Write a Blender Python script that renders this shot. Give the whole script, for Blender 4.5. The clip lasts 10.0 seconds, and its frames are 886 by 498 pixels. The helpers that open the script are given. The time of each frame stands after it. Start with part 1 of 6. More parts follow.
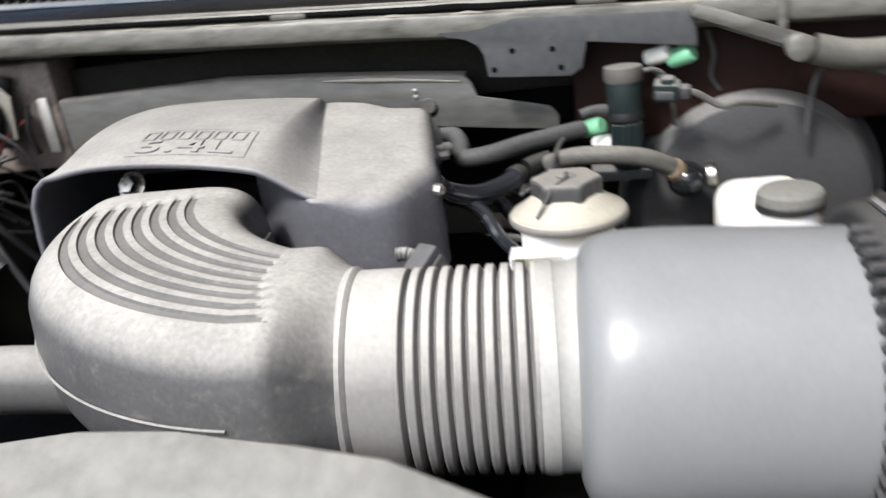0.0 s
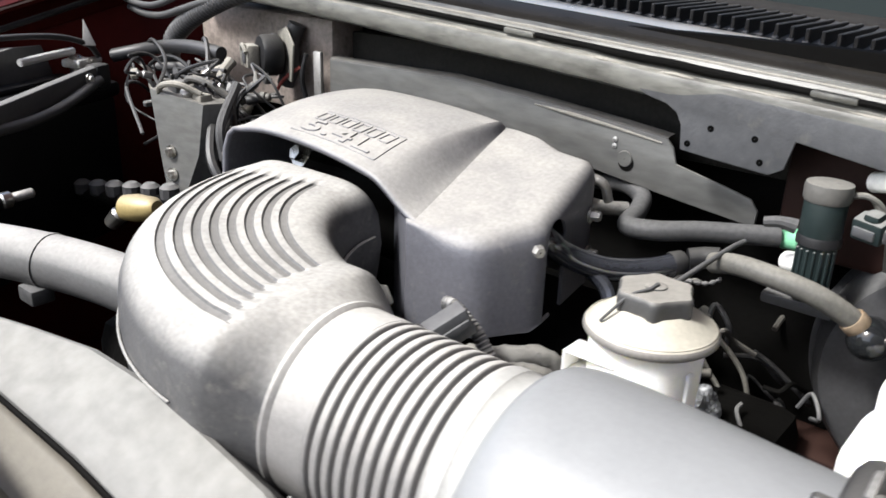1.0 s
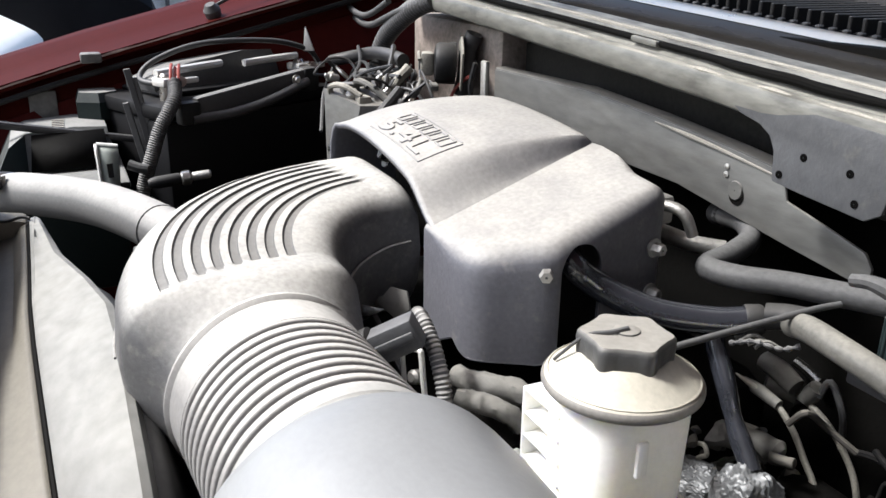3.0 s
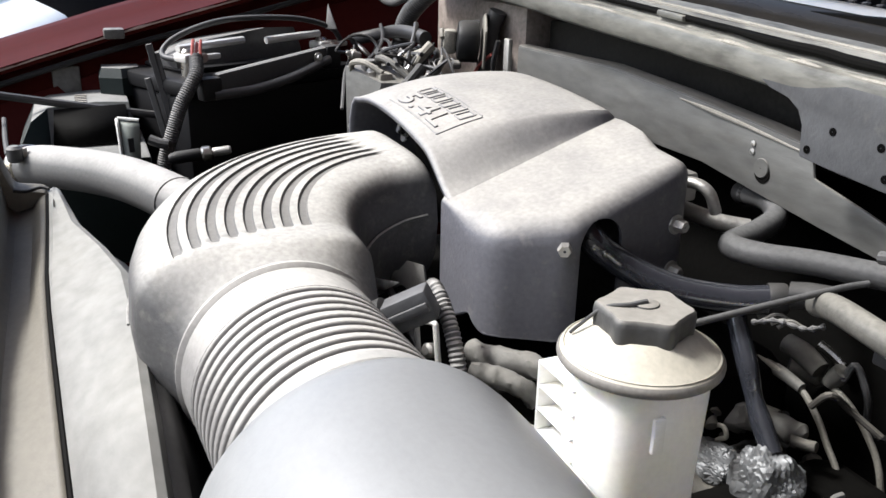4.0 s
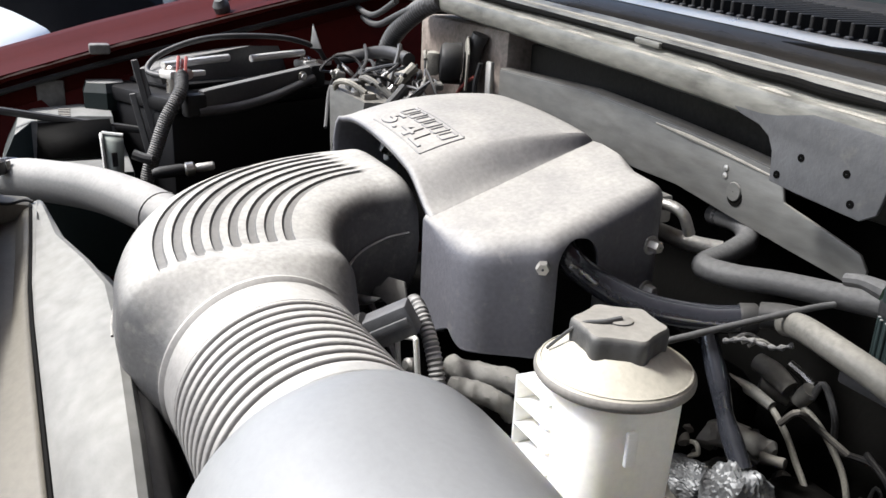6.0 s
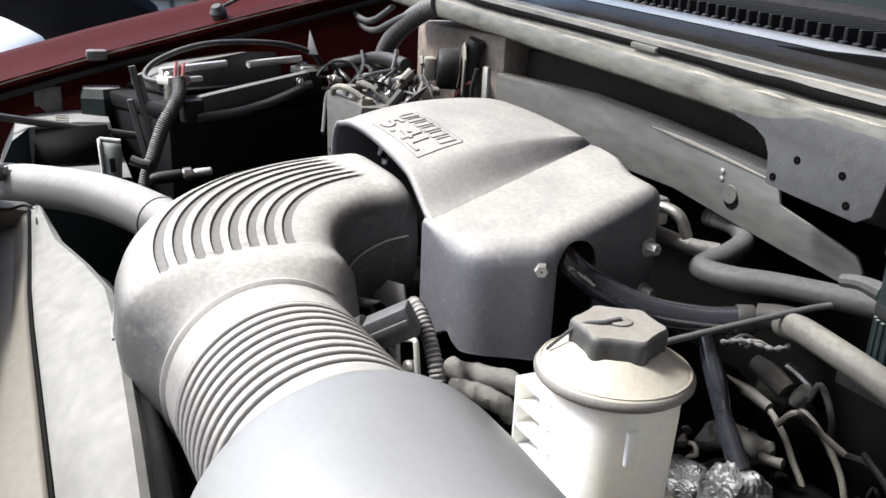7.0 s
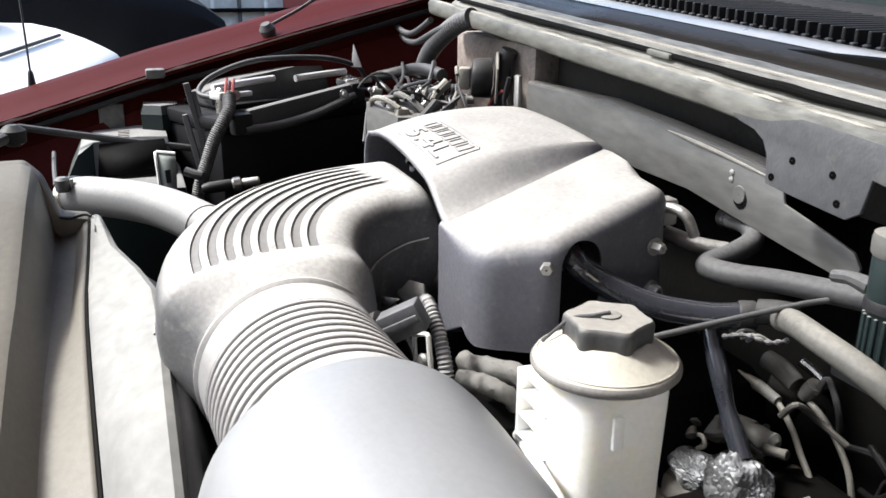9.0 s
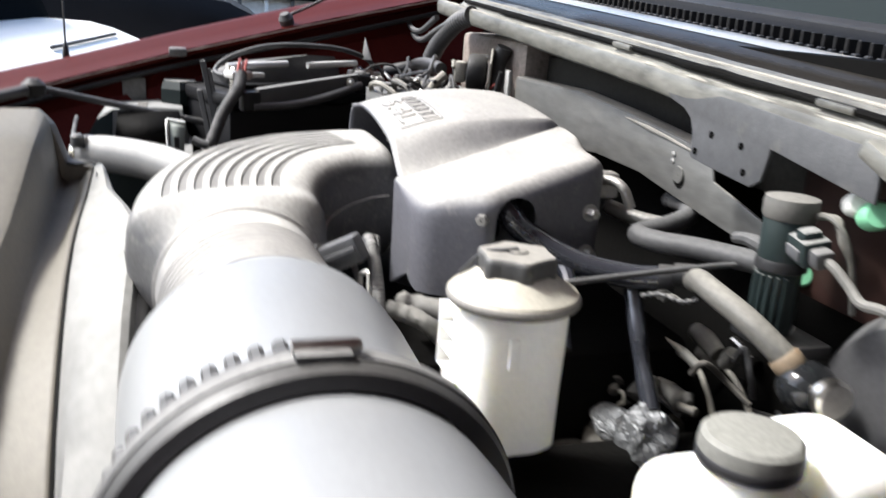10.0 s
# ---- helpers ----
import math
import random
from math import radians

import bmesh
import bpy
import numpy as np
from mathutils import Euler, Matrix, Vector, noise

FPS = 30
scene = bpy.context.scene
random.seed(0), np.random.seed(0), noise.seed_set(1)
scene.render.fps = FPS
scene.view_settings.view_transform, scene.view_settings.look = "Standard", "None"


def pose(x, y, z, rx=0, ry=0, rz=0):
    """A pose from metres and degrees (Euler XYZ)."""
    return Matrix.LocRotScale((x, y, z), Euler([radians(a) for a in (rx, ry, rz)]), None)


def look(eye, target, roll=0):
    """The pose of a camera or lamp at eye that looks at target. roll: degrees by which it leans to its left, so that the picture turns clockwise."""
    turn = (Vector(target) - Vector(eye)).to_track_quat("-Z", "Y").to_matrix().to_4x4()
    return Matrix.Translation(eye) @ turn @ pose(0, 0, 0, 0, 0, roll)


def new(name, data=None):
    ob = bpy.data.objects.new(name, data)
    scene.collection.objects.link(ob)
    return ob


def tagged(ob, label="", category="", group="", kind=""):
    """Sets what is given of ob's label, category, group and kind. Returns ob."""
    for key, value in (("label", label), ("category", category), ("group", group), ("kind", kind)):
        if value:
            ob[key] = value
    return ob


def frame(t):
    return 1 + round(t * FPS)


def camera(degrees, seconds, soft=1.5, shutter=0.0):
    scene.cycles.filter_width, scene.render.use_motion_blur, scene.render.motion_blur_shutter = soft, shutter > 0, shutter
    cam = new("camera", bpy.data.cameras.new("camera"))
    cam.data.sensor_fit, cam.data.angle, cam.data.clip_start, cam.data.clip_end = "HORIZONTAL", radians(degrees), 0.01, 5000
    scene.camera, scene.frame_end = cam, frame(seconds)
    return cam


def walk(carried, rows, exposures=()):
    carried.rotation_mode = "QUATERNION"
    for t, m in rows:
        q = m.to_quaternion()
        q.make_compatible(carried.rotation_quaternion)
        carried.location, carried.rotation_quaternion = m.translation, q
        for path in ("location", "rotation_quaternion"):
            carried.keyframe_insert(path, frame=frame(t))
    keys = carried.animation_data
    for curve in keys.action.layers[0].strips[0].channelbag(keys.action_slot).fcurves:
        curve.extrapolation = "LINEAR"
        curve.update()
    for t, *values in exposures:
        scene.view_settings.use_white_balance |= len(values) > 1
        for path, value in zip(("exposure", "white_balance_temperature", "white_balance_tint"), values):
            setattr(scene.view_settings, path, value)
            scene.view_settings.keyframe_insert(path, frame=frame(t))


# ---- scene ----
cam = camera(56.3, 10.0, soft=1.5, shutter=0.4)
PATH = [
    (0, (0.069, 0.001, 1.238), (-0.323, 1.829, 0.527), -8.1),
    (0.2, (0.086, 0.048, 1.248), (-0.468, 1.825, 0.515), -3.7),
    (0.5, (0.141, 0.085, 1.259), (-0.807, 1.691, 0.536), -2.9),
    (0.7, (0.182, 0.099, 1.263), (-0.898, 1.615, 0.531), 0.8),
    (1, (0.248, 0.124, 1.271), (-0.945, 1.558, 0.548), 2.0),
    (1.5, (0.308, 0.204, 1.264), (-1.108, 1.46, 0.618), 2.0),
    (2, (0.329, 0.269, 1.255), (-1.246, 1.278, 0.547), 0.8),
    (2.2, (0.337, 0.29, 1.257), (-1.301, 1.189, 0.544), 1.2),
    (3.3, (0.367, 0.334, 1.242), (-1.352, 1.1, 0.564), 0.3),
    (3.5, (0.364, 0.337, 1.237), (-1.363, 1.065, 0.54), -0.4),
    (4, (0.362, 0.334, 1.237), (-1.358, 1.076, 0.535), 1.2),
    (4.5, (0.361, 0.331, 1.238), (-1.358, 1.083, 0.546), 2.1),
    (5, (0.362, 0.33, 1.238), (-1.355, 1.092, 0.553), 2.3),
    (5.5, (0.368, 0.329, 1.24), (-1.348, 1.109, 0.57), 2.5),
    (7, (0.375, 0.324, 1.238), (-1.34, 1.129, 0.598), 2.4),
    (7.5, (0.375, 0.321, 1.239), (-1.339, 1.129, 0.6), 2.7),
    (8, (0.374, 0.321, 1.238), (-1.35, 1.114, 0.607), 2.3),
    (8.5, (0.388, 0.327, 1.244), (-1.367, 1.035, 0.598), 1.0),
    (9, (0.424, 0.344, 1.248), (-1.357, 1.002, 0.617), 0.3),
    (9.5, (0.45, 0.367, 1.237), (-1.342, 1.003, 0.617), -0.4),
    (9.8, (0.483, 0.391, 1.234), (-1.349, 0.941, 0.651), 0.4),
    (10, (0.513, 0.389, 1.211), (-1.315, 0.966, 0.639), 3.8),
]
walk(cam, [(t, look(eye, target, roll)) for t, eye, target, roll in PATH],
     exposures=[(t, e, 6350, 9) for t, e in ((0, 1.12), (0.5, 1.36), (1.0, 1.48), (1.5, 1.58), (2.2, 1.6), (4.5, 1.50), (7.0, 1.57), (8.5, 1.73), (9.0, 1.78), (9.8, 1.90), (10.0, 1.87))])

# ---- world, sun and exposure ----
SUN_UP, SUN_TURN = 51.0, 204.0
world = bpy.data.worlds.new("sky")
scene.world = world
world.use_nodes = True
wn = world.node_tree
sky = wn.nodes.new("ShaderNodeTexSky")
sky.sky_type, sky.sun_disc = "NISHITA", False
sky.sun_elevation, sky.sun_rotation = radians(SUN_UP), radians(SUN_TURN)
sky.dust_density, sky.air_density, sky.ozone_density = 3.0, 1.0, 1.0
wn.links.new(sky.outputs["Color"], wn.nodes["Background"].inputs["Color"])
wn.nodes["Background"].inputs["Strength"].default_value = 0.125
sun = new("sun", bpy.data.lights.new("sun", "SUN"))
sun.data.energy, sun.data.angle, sun.data.color = 2.25, radians(10), (1.0, 0.985, 0.962)
sun.rotation_euler = (radians(90 - SUN_UP), 0, radians(180 - SUN_TURN))


# ---- materials ----
def material(name, colour, rough=0.5, metal=0.0, dust=0.0, dust_colour=(0.42, 0.39, 0.34), grain=0.0, grain_size=400.0,
             spots=0.0, spot_colour=(0.1, 0.09, 0.08), scale=30.0, coat=0.0, sub=0.0, vary=0.12, spec=0.5, spot_at=0.58, stretch=1.0):
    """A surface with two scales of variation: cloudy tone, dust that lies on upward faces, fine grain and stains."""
    m = bpy.data.materials.new(name)
    m.use_nodes = True
    n, l = m.node_tree.nodes, m.node_tree.links
    b = n["Principled BSDF"]
    b.inputs["Metallic"].default_value = metal
    b.inputs["Specular IOR Level"].default_value = spec
    b.inputs["Coat Weight"].default_value = coat
    b.inputs["Coat Roughness"].default_value = 0.12
    if sub:
        b.inputs["Subsurface Weight"].default_value = sub
        b.inputs["Subsurface Radius"].default_value = (0.02, 0.018, 0.012)
        b.inputs["Subsurface Scale"].default_value = 1.0
    tc = n.new("ShaderNodeTexCoord")
    place = n.new("ShaderNodeMapping")
    place.inputs["Scale"].default_value = (stretch, 1, 1)
    l.new(tc.outputs["Object"], place.inputs["Vector"])
    big = n.new("ShaderNodeTexNoise")
    big.inputs["Scale"].default_value, big.inputs["Detail"].default_value = scale, 5
    fine = n.new("ShaderNodeTexNoise")
    fine.inputs["Scale"].default_value, fine.inputs["Detail"].default_value = grain_size, 3
    for t in (big, fine):
        l.new(place.outputs["Vector"], t.inputs["Vector"])
    tone = n.new("ShaderNodeMix")
    tone.data_type = "RGBA"
    tone.inputs["A"].default_value = (*[c * (1 - vary) for c in colour], 1)
    tone.inputs["B"].default_value = (*[min(1, c * (1 + vary)) for c in colour], 1)
    l.new(big.outputs["Fac"], tone.inputs["Factor"])
    mid = n.new("ShaderNodeTexNoise")
    mid.inputs["Scale"].default_value, mid.inputs["Detail"].default_value = scale * 9.0, 8
    l.new(place.outputs["Vector"], mid.inputs["Vector"])
    blotch = n.new("ShaderNodeMapRange")
    blotch.inputs["From Min"].default_value, blotch.inputs["From Max"].default_value = 0.3, 0.7
    blotch.inputs["To Min"].default_value, blotch.inputs["To Max"].default_value = 1 - 0.75 * vary, 1 + 0.6 * vary
    l.new(mid.outputs["Fac"], blotch.inputs["Value"])

    def mottled(src):
        x = n.new("ShaderNodeMix")
        x.data_type, x.blend_type = "RGBA", "MULTIPLY"
        x.inputs["Factor"].default_value = 1.0
        l.new(src, x.inputs["A"])
        l.new(blotch.outputs["Result"], x.inputs["B"])
        return x.outputs["Result"]

    out = tone.outputs["Result"]

    def over(fac, col, src):
        x = n.new("ShaderNodeMix")
        x.data_type = "RGBA"
        l.new(fac, x.inputs["Factor"])
        l.new(src, x.inputs["A"])
        x.inputs["B"].default_value = (*col, 1)
        return x.outputs["Result"]

    def ramp(src, lo, hi, top):
        r = n.new("ShaderNodeMapRange")
        r.inputs["From Min"].default_value, r.inputs["From Max"].default_value = lo, hi
        r.inputs["To Max"].default_value = top
        l.new(src, r.inputs["Value"])
        return r.outputs["Result"]

    def times(a, c):
        x = n.new("ShaderNodeMath")
        x.operation = "MULTIPLY"
        l.new(a, x.inputs[0])
        l.new(c, x.inputs[1])
        return x.outputs["Value"]

    rough_v = None
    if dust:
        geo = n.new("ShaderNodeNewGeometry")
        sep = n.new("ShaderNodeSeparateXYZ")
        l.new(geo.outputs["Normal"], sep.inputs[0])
        # dust; its cut-off also puts contrast of lit tops and shaded sides into colour
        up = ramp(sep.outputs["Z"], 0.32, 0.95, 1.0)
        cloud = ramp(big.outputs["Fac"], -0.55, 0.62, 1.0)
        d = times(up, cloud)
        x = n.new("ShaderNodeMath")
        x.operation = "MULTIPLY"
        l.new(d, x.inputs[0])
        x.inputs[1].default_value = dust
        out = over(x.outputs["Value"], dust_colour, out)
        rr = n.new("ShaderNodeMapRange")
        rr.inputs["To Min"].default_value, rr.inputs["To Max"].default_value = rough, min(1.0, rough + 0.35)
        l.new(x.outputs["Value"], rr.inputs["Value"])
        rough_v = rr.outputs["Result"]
    if spots:
        sp = n.new("ShaderNodeTexNoise")
        sp.inputs["Scale"].default_value, sp.inputs["Detail"].default_value = scale * 3.1, 9
        sp.inputs["Roughness"].default_value = 0.62
        l.new(place.outputs["Vector"], sp.inputs["Vector"])
        out = over(ramp(sp.outputs["Fac"], spot_at, spot_at + 0.14, spots), spot_colour, out)
    l.new(mottled(out), b.inputs["Base Color"])
    if rough_v is not None:
        l.new(rough_v, b.inputs["Roughness"])
    else:
        r2 = ramp(big.outputs["Fac"], 0.2, 0.8, 1.0)
        rr = n.new("ShaderNodeMapRange")
        rr.inputs["To Min"].default_value, rr.inputs["To Max"].default_value = max(0.02, rough - 0.07), min(1.0, rough + 0.1)
        l.new(r2, rr.inputs["Value"])
        l.new(rr.outputs["Result"], b.inputs["Roughness"])
    if grain:
        bump = n.new("ShaderNodeBump")
        bump.inputs["Strength"].default_value, bump.inputs["Distance"].default_value = grain, 0.0008
        l.new(fine.outputs["Fac"], bump.inputs["Height"])
        l.new(bump.outputs["Normal"], b.inputs["Normal"])
    return m


M = dict(
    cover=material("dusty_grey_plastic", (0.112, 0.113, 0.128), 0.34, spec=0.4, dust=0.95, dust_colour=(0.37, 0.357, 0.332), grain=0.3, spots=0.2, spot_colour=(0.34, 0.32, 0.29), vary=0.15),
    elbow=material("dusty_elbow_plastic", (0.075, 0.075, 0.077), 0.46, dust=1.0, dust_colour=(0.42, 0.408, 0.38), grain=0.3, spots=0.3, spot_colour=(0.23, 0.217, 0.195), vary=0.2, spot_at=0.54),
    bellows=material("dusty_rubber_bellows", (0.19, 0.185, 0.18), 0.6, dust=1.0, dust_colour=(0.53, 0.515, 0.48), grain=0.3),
    tube=material("smooth_grey_plastic", (0.205, 0.211, 0.216), 0.32, dust=0.3, dust_colour=(0.35, 0.355, 0.36), grain=0.1, vary=0.05),
    tubeend=material("pale_plastic", (0.30, 0.30, 0.29), 0.45, dust=0.6, dust_colour=(0.46, 0.45, 0.42), grain=0.15),
    cream=material("cream_plastic", (0.96, 0.955, 0.90), 0.4, dust=0.12, dust_colour=(0.66, 0.6, 0.48), sub=0.6, spots=0.10, spot_colour=(0.55, 0.5, 0.4), vary=0.05),
    lid=material("dusty_cream_lid", (0.47, 0.445, 0.375), 0.5, dust=0.6, dust_colour=(0.44, 0.41, 0.34), grain=0.3, spots=0.3, spot_colour=(0.30, 0.27, 0.21)),
    knob=material("dusty_black_cap", (0.06, 0.06, 0.06), 0.45, dust=0.75, dust_colour=(0.36, 0.34, 0.30), grain=0.3),
    rubber=material("black_rubber", (0.025, 0.025, 0.027), 0.42, dust=0.25, dust_colour=(0.25, 0.24, 0.22), grain=0.2),
    hose=material("glossy_black_hose", (0.025, 0.027, 0.034), 0.16, dust=0.10, dust_colour=(0.16, 0.16, 0.17), coat=1.0),
    grey_hose=material("dusty_grey_hose", (0.05, 0.05, 0.051), 0.55, dust=0.8, dust_colour=(0.112, 0.111, 0.110), grain=0.3, vary=0.25),
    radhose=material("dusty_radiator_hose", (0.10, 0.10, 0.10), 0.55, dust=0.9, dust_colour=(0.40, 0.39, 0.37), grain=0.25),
    black=material("black_plastic", (0.014, 0.014, 0.015), 0.5, dust=0.35, dust_colour=(0.16, 0.155, 0.145), grain=0.2, spec=0.25),
    # near black: the deep shade of the bay is put into this colour
    black_and_shade=material("near_black_and_bay_shade", (0.0035, 0.0033, 0.003), 0.7, dust=0.03, dust_colour=(0.05, 0.046, 0.04), grain=0.6, grain_size=150, spec=0.06),
    battery=material("battery_case", (0.008, 0.008, 0.009), 0.5, dust=0.12, dust_colour=(0.10, 0.097, 0.093), spec=0.15),
    steel=material("plated_steel", (0.62, 0.60, 0.56), 0.28, metal=1.0, spots=0.4, spot_colour=(0.3, 0.24, 0.18)),
    alu=material("cast_aluminium", (0.45, 0.44, 0.42), 0.5, metal=0.8, dust=0.4, dust_colour=(0.3, 0.28, 0.25), grain=0.6, grain_size=250, spots=0.4),
    firewall=material("dusty_grey_body_panel", (0.102, 0.102, 0.098), 0.42, dust=0.45, dust_colour=(0.30, 0.28, 0.245), grain=0.2, spots=0.35, spot_colour=(0.085, 0.081, 0.071), scale=16, vary=0.30, spot_at=0.50, stretch=0.28),
    lip=material("dusty_olive_cowl", (0.135, 0.134, 0.120), 0.36, dust=0.6, dust_colour=(0.32, 0.31, 0.265), grain=0.25, spots=0.75, spot_colour=(0.055, 0.053, 0.046), scale=17, vary=0.36, spot_at=0.49, stretch=0.3),
    bracket=material("grey_bracket", (0.072, 0.074, 0.079), 0.5, dust=0.3, dust_colour=(0.25, 0.24, 0.23), grain=0.3, spots=0.5, spot_colour=(0.17, 0.165, 0.15), vary=0.22, scale=12),
    cowl=material("glossy_dark_cowl", (0.011, 0.010, 0.009), 0.24, dust=0.14, spec=0.10, dust_colour=(0.16, 0.145, 0.12)),
    grille=material("black_grille", (0.012, 0.012, 0.014), 0.4, dust=0.1),
    red=material("dark_red_paint", (0.050, 0.0072, 0.0058), 0.5, dust=0.05, dust_colour=(0.07, 0.026, 0.02), spec=0.03, scale=12, spots=0.3, spot_colour=(0.03, 0.012, 0.01)),
    tan=material("tan_radiator_frame", (0.125, 0.113, 0.088), 0.5, dust=0.4, dust_colour=(0.145, 0.132, 0.106), grain=0.2, spots=0.3, spot_colour=(0.13, 0.12, 0.095), scale=20),
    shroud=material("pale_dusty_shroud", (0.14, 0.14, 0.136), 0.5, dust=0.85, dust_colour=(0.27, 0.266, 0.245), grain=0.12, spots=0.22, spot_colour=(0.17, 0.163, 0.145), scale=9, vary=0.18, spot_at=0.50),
    green=material("green_connector", (0.20, 0.50, 0.30), 0.4),
    worn_edge=material("worn_paint_edge", (0.42, 0.31, 0.28), 0.45, spots=0.5, spot_colour=(0.07, 0.02, 0.018), scale=40),
    casting=material("dusty_casting", (0.10, 0.097, 0.09), 0.6, dust=0.8, dust_colour=(0.23, 0.222, 0.20), grain=0.5, grain_size=200, spots=0.4, spot_colour=(0.04, 0.04, 0.038)),
    white=material("white_plastic", (0.8, 0.8, 0.76), 0.4, spots=0.1),
    yellow=material("brass_yellow", (0.36, 0.28, 0.12), 0.45, metal=0.3, dust=0.4),
    pink=material("red_wire", (0.26, 0.06, 0.05), 0.5),
    # the body's red, darkened so that its shade sits in the colour
    orange=material("shaded_red_paint", (0.020, 0.008, 0.006), 0.65, dust=0.2, dust_colour=(0.09, 0.05, 0.038), spec=0.2, spots=0.4, spot_colour=(0.03, 0.02, 0.018), scale=20),
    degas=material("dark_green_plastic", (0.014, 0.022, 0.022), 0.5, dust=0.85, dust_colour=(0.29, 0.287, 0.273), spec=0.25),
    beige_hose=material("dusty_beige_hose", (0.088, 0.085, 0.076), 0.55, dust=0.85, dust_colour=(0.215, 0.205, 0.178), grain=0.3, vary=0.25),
    foil=material("crumpled_foil", (0.17, 0.175, 0.18), 0.5, metal=0.4, spots=0.6, spot_colour=(0.06, 0.06, 0.06), scale=45, grain=0.4, grain_size=90),
    carwhite=material("white_car_paint", (0.95, 0.93, 0.88), 0.4, coat=0.2, vary=0.02, scale=1.5),
    asphalt=material("asphalt", (0.06, 0.058, 0.055), 0.85, grain=0.8, grain_size=60, scale=1.5, spots=0.3),
    brick=material("brown_render", (0.09, 0.082, 0.073), 0.85, scale=3.0, spots=0.3, grain=0.4, grain_size=80),
    wall=material("pale_render", (0.80, 0.77, 0.71), 0.8, scale=2.0, spots=0.15, spot_colour=(0.4, 0.38, 0.35)),
)
glass = bpy.data.materials.new("tinted_glass")
glass.use_nodes = True
gb = glass.node_tree.nodes["Principled BSDF"]
gb.inputs["Base Color"].default_value = (0.02, 0.025, 0.025, 1)
gb.inputs["Roughness"].default_value = 0.06
gb.inputs["IOR"].default_value = 1.06
M["glass"] = glass
M["far_glass"] = material("shaded_car_glass", (0.006, 0.007, 0.008), 0.5, spec=0.0, scale=3.0)
M["conduit"] = material("dusty_black_conduit", (0.055, 0.055, 0.057), 0.5, dust=0.7, dust_colour=(0.23, 0.225, 0.215), grain=0.2)
M["booster"] = material("dusty_black_steel", (0.05, 0.05, 0.052), 0.45, dust=0.85, dust_colour=(0.24, 0.235, 0.225), grain=0.2, vary=0.2)
M["rusty"] = material("rust_stained_rubber", (0.16, 0.12, 0.08), 0.6, dust=0.5, dust_colour=(0.34, 0.26, 0.17), spots=0.5, spot_colour=(0.25, 0.13, 0.05), scale=60)
M["tag"] = material("grey_green_paper", (0.20, 0.22, 0.20), 0.7)
# stains, on an olive darkened to hold the shade under the lip
M["olive"] = material("stained_shaded_olive", (0.018, 0.017, 0.015), 0.7, dust=0.15, dust_colour=(0.07, 0.066, 0.056), spec=0.2, grain=0.3, spots=0.7, spot_colour=(0.015, 0.014, 0.012), scale=22, vary=0.4)
M["bright"] = material("bright_zinc", (0.72, 0.71, 0.68), 0.42, metal=0.35, spots=0.25, spot_colour=(0.35, 0.32, 0.28), scale=60)
M["cream_dust"] = material("pale_pinkish_dust", (0.26, 0.22, 0.195), 0.6, dust=0.5, dust_colour=(0.45, 0.40, 0.35), spots=0.6, spot_colour=(0.14, 0.12, 0.105), scale=22, vary=0.3, spot_at=0.5)
M["cap_grey"] = material("dusty_grey_cap", (0.17, 0.17, 0.155), 0.6, dust=0.6, dust_colour=(0.24, 0.238, 0.212), grain=0.5, grain_size=200, vary=0.2)
M["gloss"] = material("glossy_black_plastic", (0.012, 0.013, 0.014), 0.08, vary=0.05)
M["grime"] = material("dusty_brown_grime", (0.035, 0.032, 0.028), 0.7, dust=0.8, dust_colour=(0.15, 0.14, 0.12), grain=0.6, grain_size=150, spots=0.4, spot_colour=(0.02, 0.018, 0.016))
M["dusty"] = material("pale_road_dust", (0.19, 0.18, 0.155), 0.6, dust=0.8, dust_colour=(0.40, 0.38, 0.33), grain=0.4, spots=0.5, spot_colour=(0.10, 0.095, 0.085), scale=60, vary=0.25)
M["darkpaint"] = material("black_car_paint", (0.006, 0.006, 0.007), 0.35, spec=0.12, scale=3.0)
M["slot"] = material("darker_slot_plastic", (0.07, 0.07, 0.07), 0.55, dust=0.8, dust_colour=(0.22, 0.213, 0.20), grain=0.3)
# dirt plus the shade of the rim's outer side, both in the colour
M["rim_dirt_shade"] = material("dirty_shaded_plastic_rim", (0.20, 0.19, 0.175), 0.55, dust=0.5, dust_colour=(0.36, 0.34, 0.30), spots=0.4, spot_colour=(0.10, 0.095, 0.085), scale=40, vary=0.2)
# pale metal for the painted glare on the cowl panel
M["trim"] = material("pale_glare_metal", (0.84, 0.74, 0.60), 0.3, metal=0.7, vary=0.05)
M["hole"] = material("dark_hole", (0.004, 0.004, 0.004), 0.9, spec=0.0)


# ---- mesh helpers ----
def V(*a):
    return Vector(a)


def part(name, bm, mat, parent=None, label="", smooth=35.0):
    """Links a bmesh as one mesh object, under parent if given."""
    me = bpy.data.meshes.new(name)
    bmesh.ops.recalc_face_normals(bm, faces=bm.faces)
    bm.to_mesh(me)
    bm.free()
    me.materials.append(M[mat] if isinstance(mat, str) else mat)
    me.polygons.foreach_set("use_smooth", [True] * len(me.polygons))
    me.set_sharp_from_angle(angle=radians(smooth))
    ob = new(name, me)
    ob.parent = parent
    if label:
        ob["label"] = label
    return ob


def thing(name, label, category, group="", kind=""):
    return tagged(new(name), label, category, group, kind)


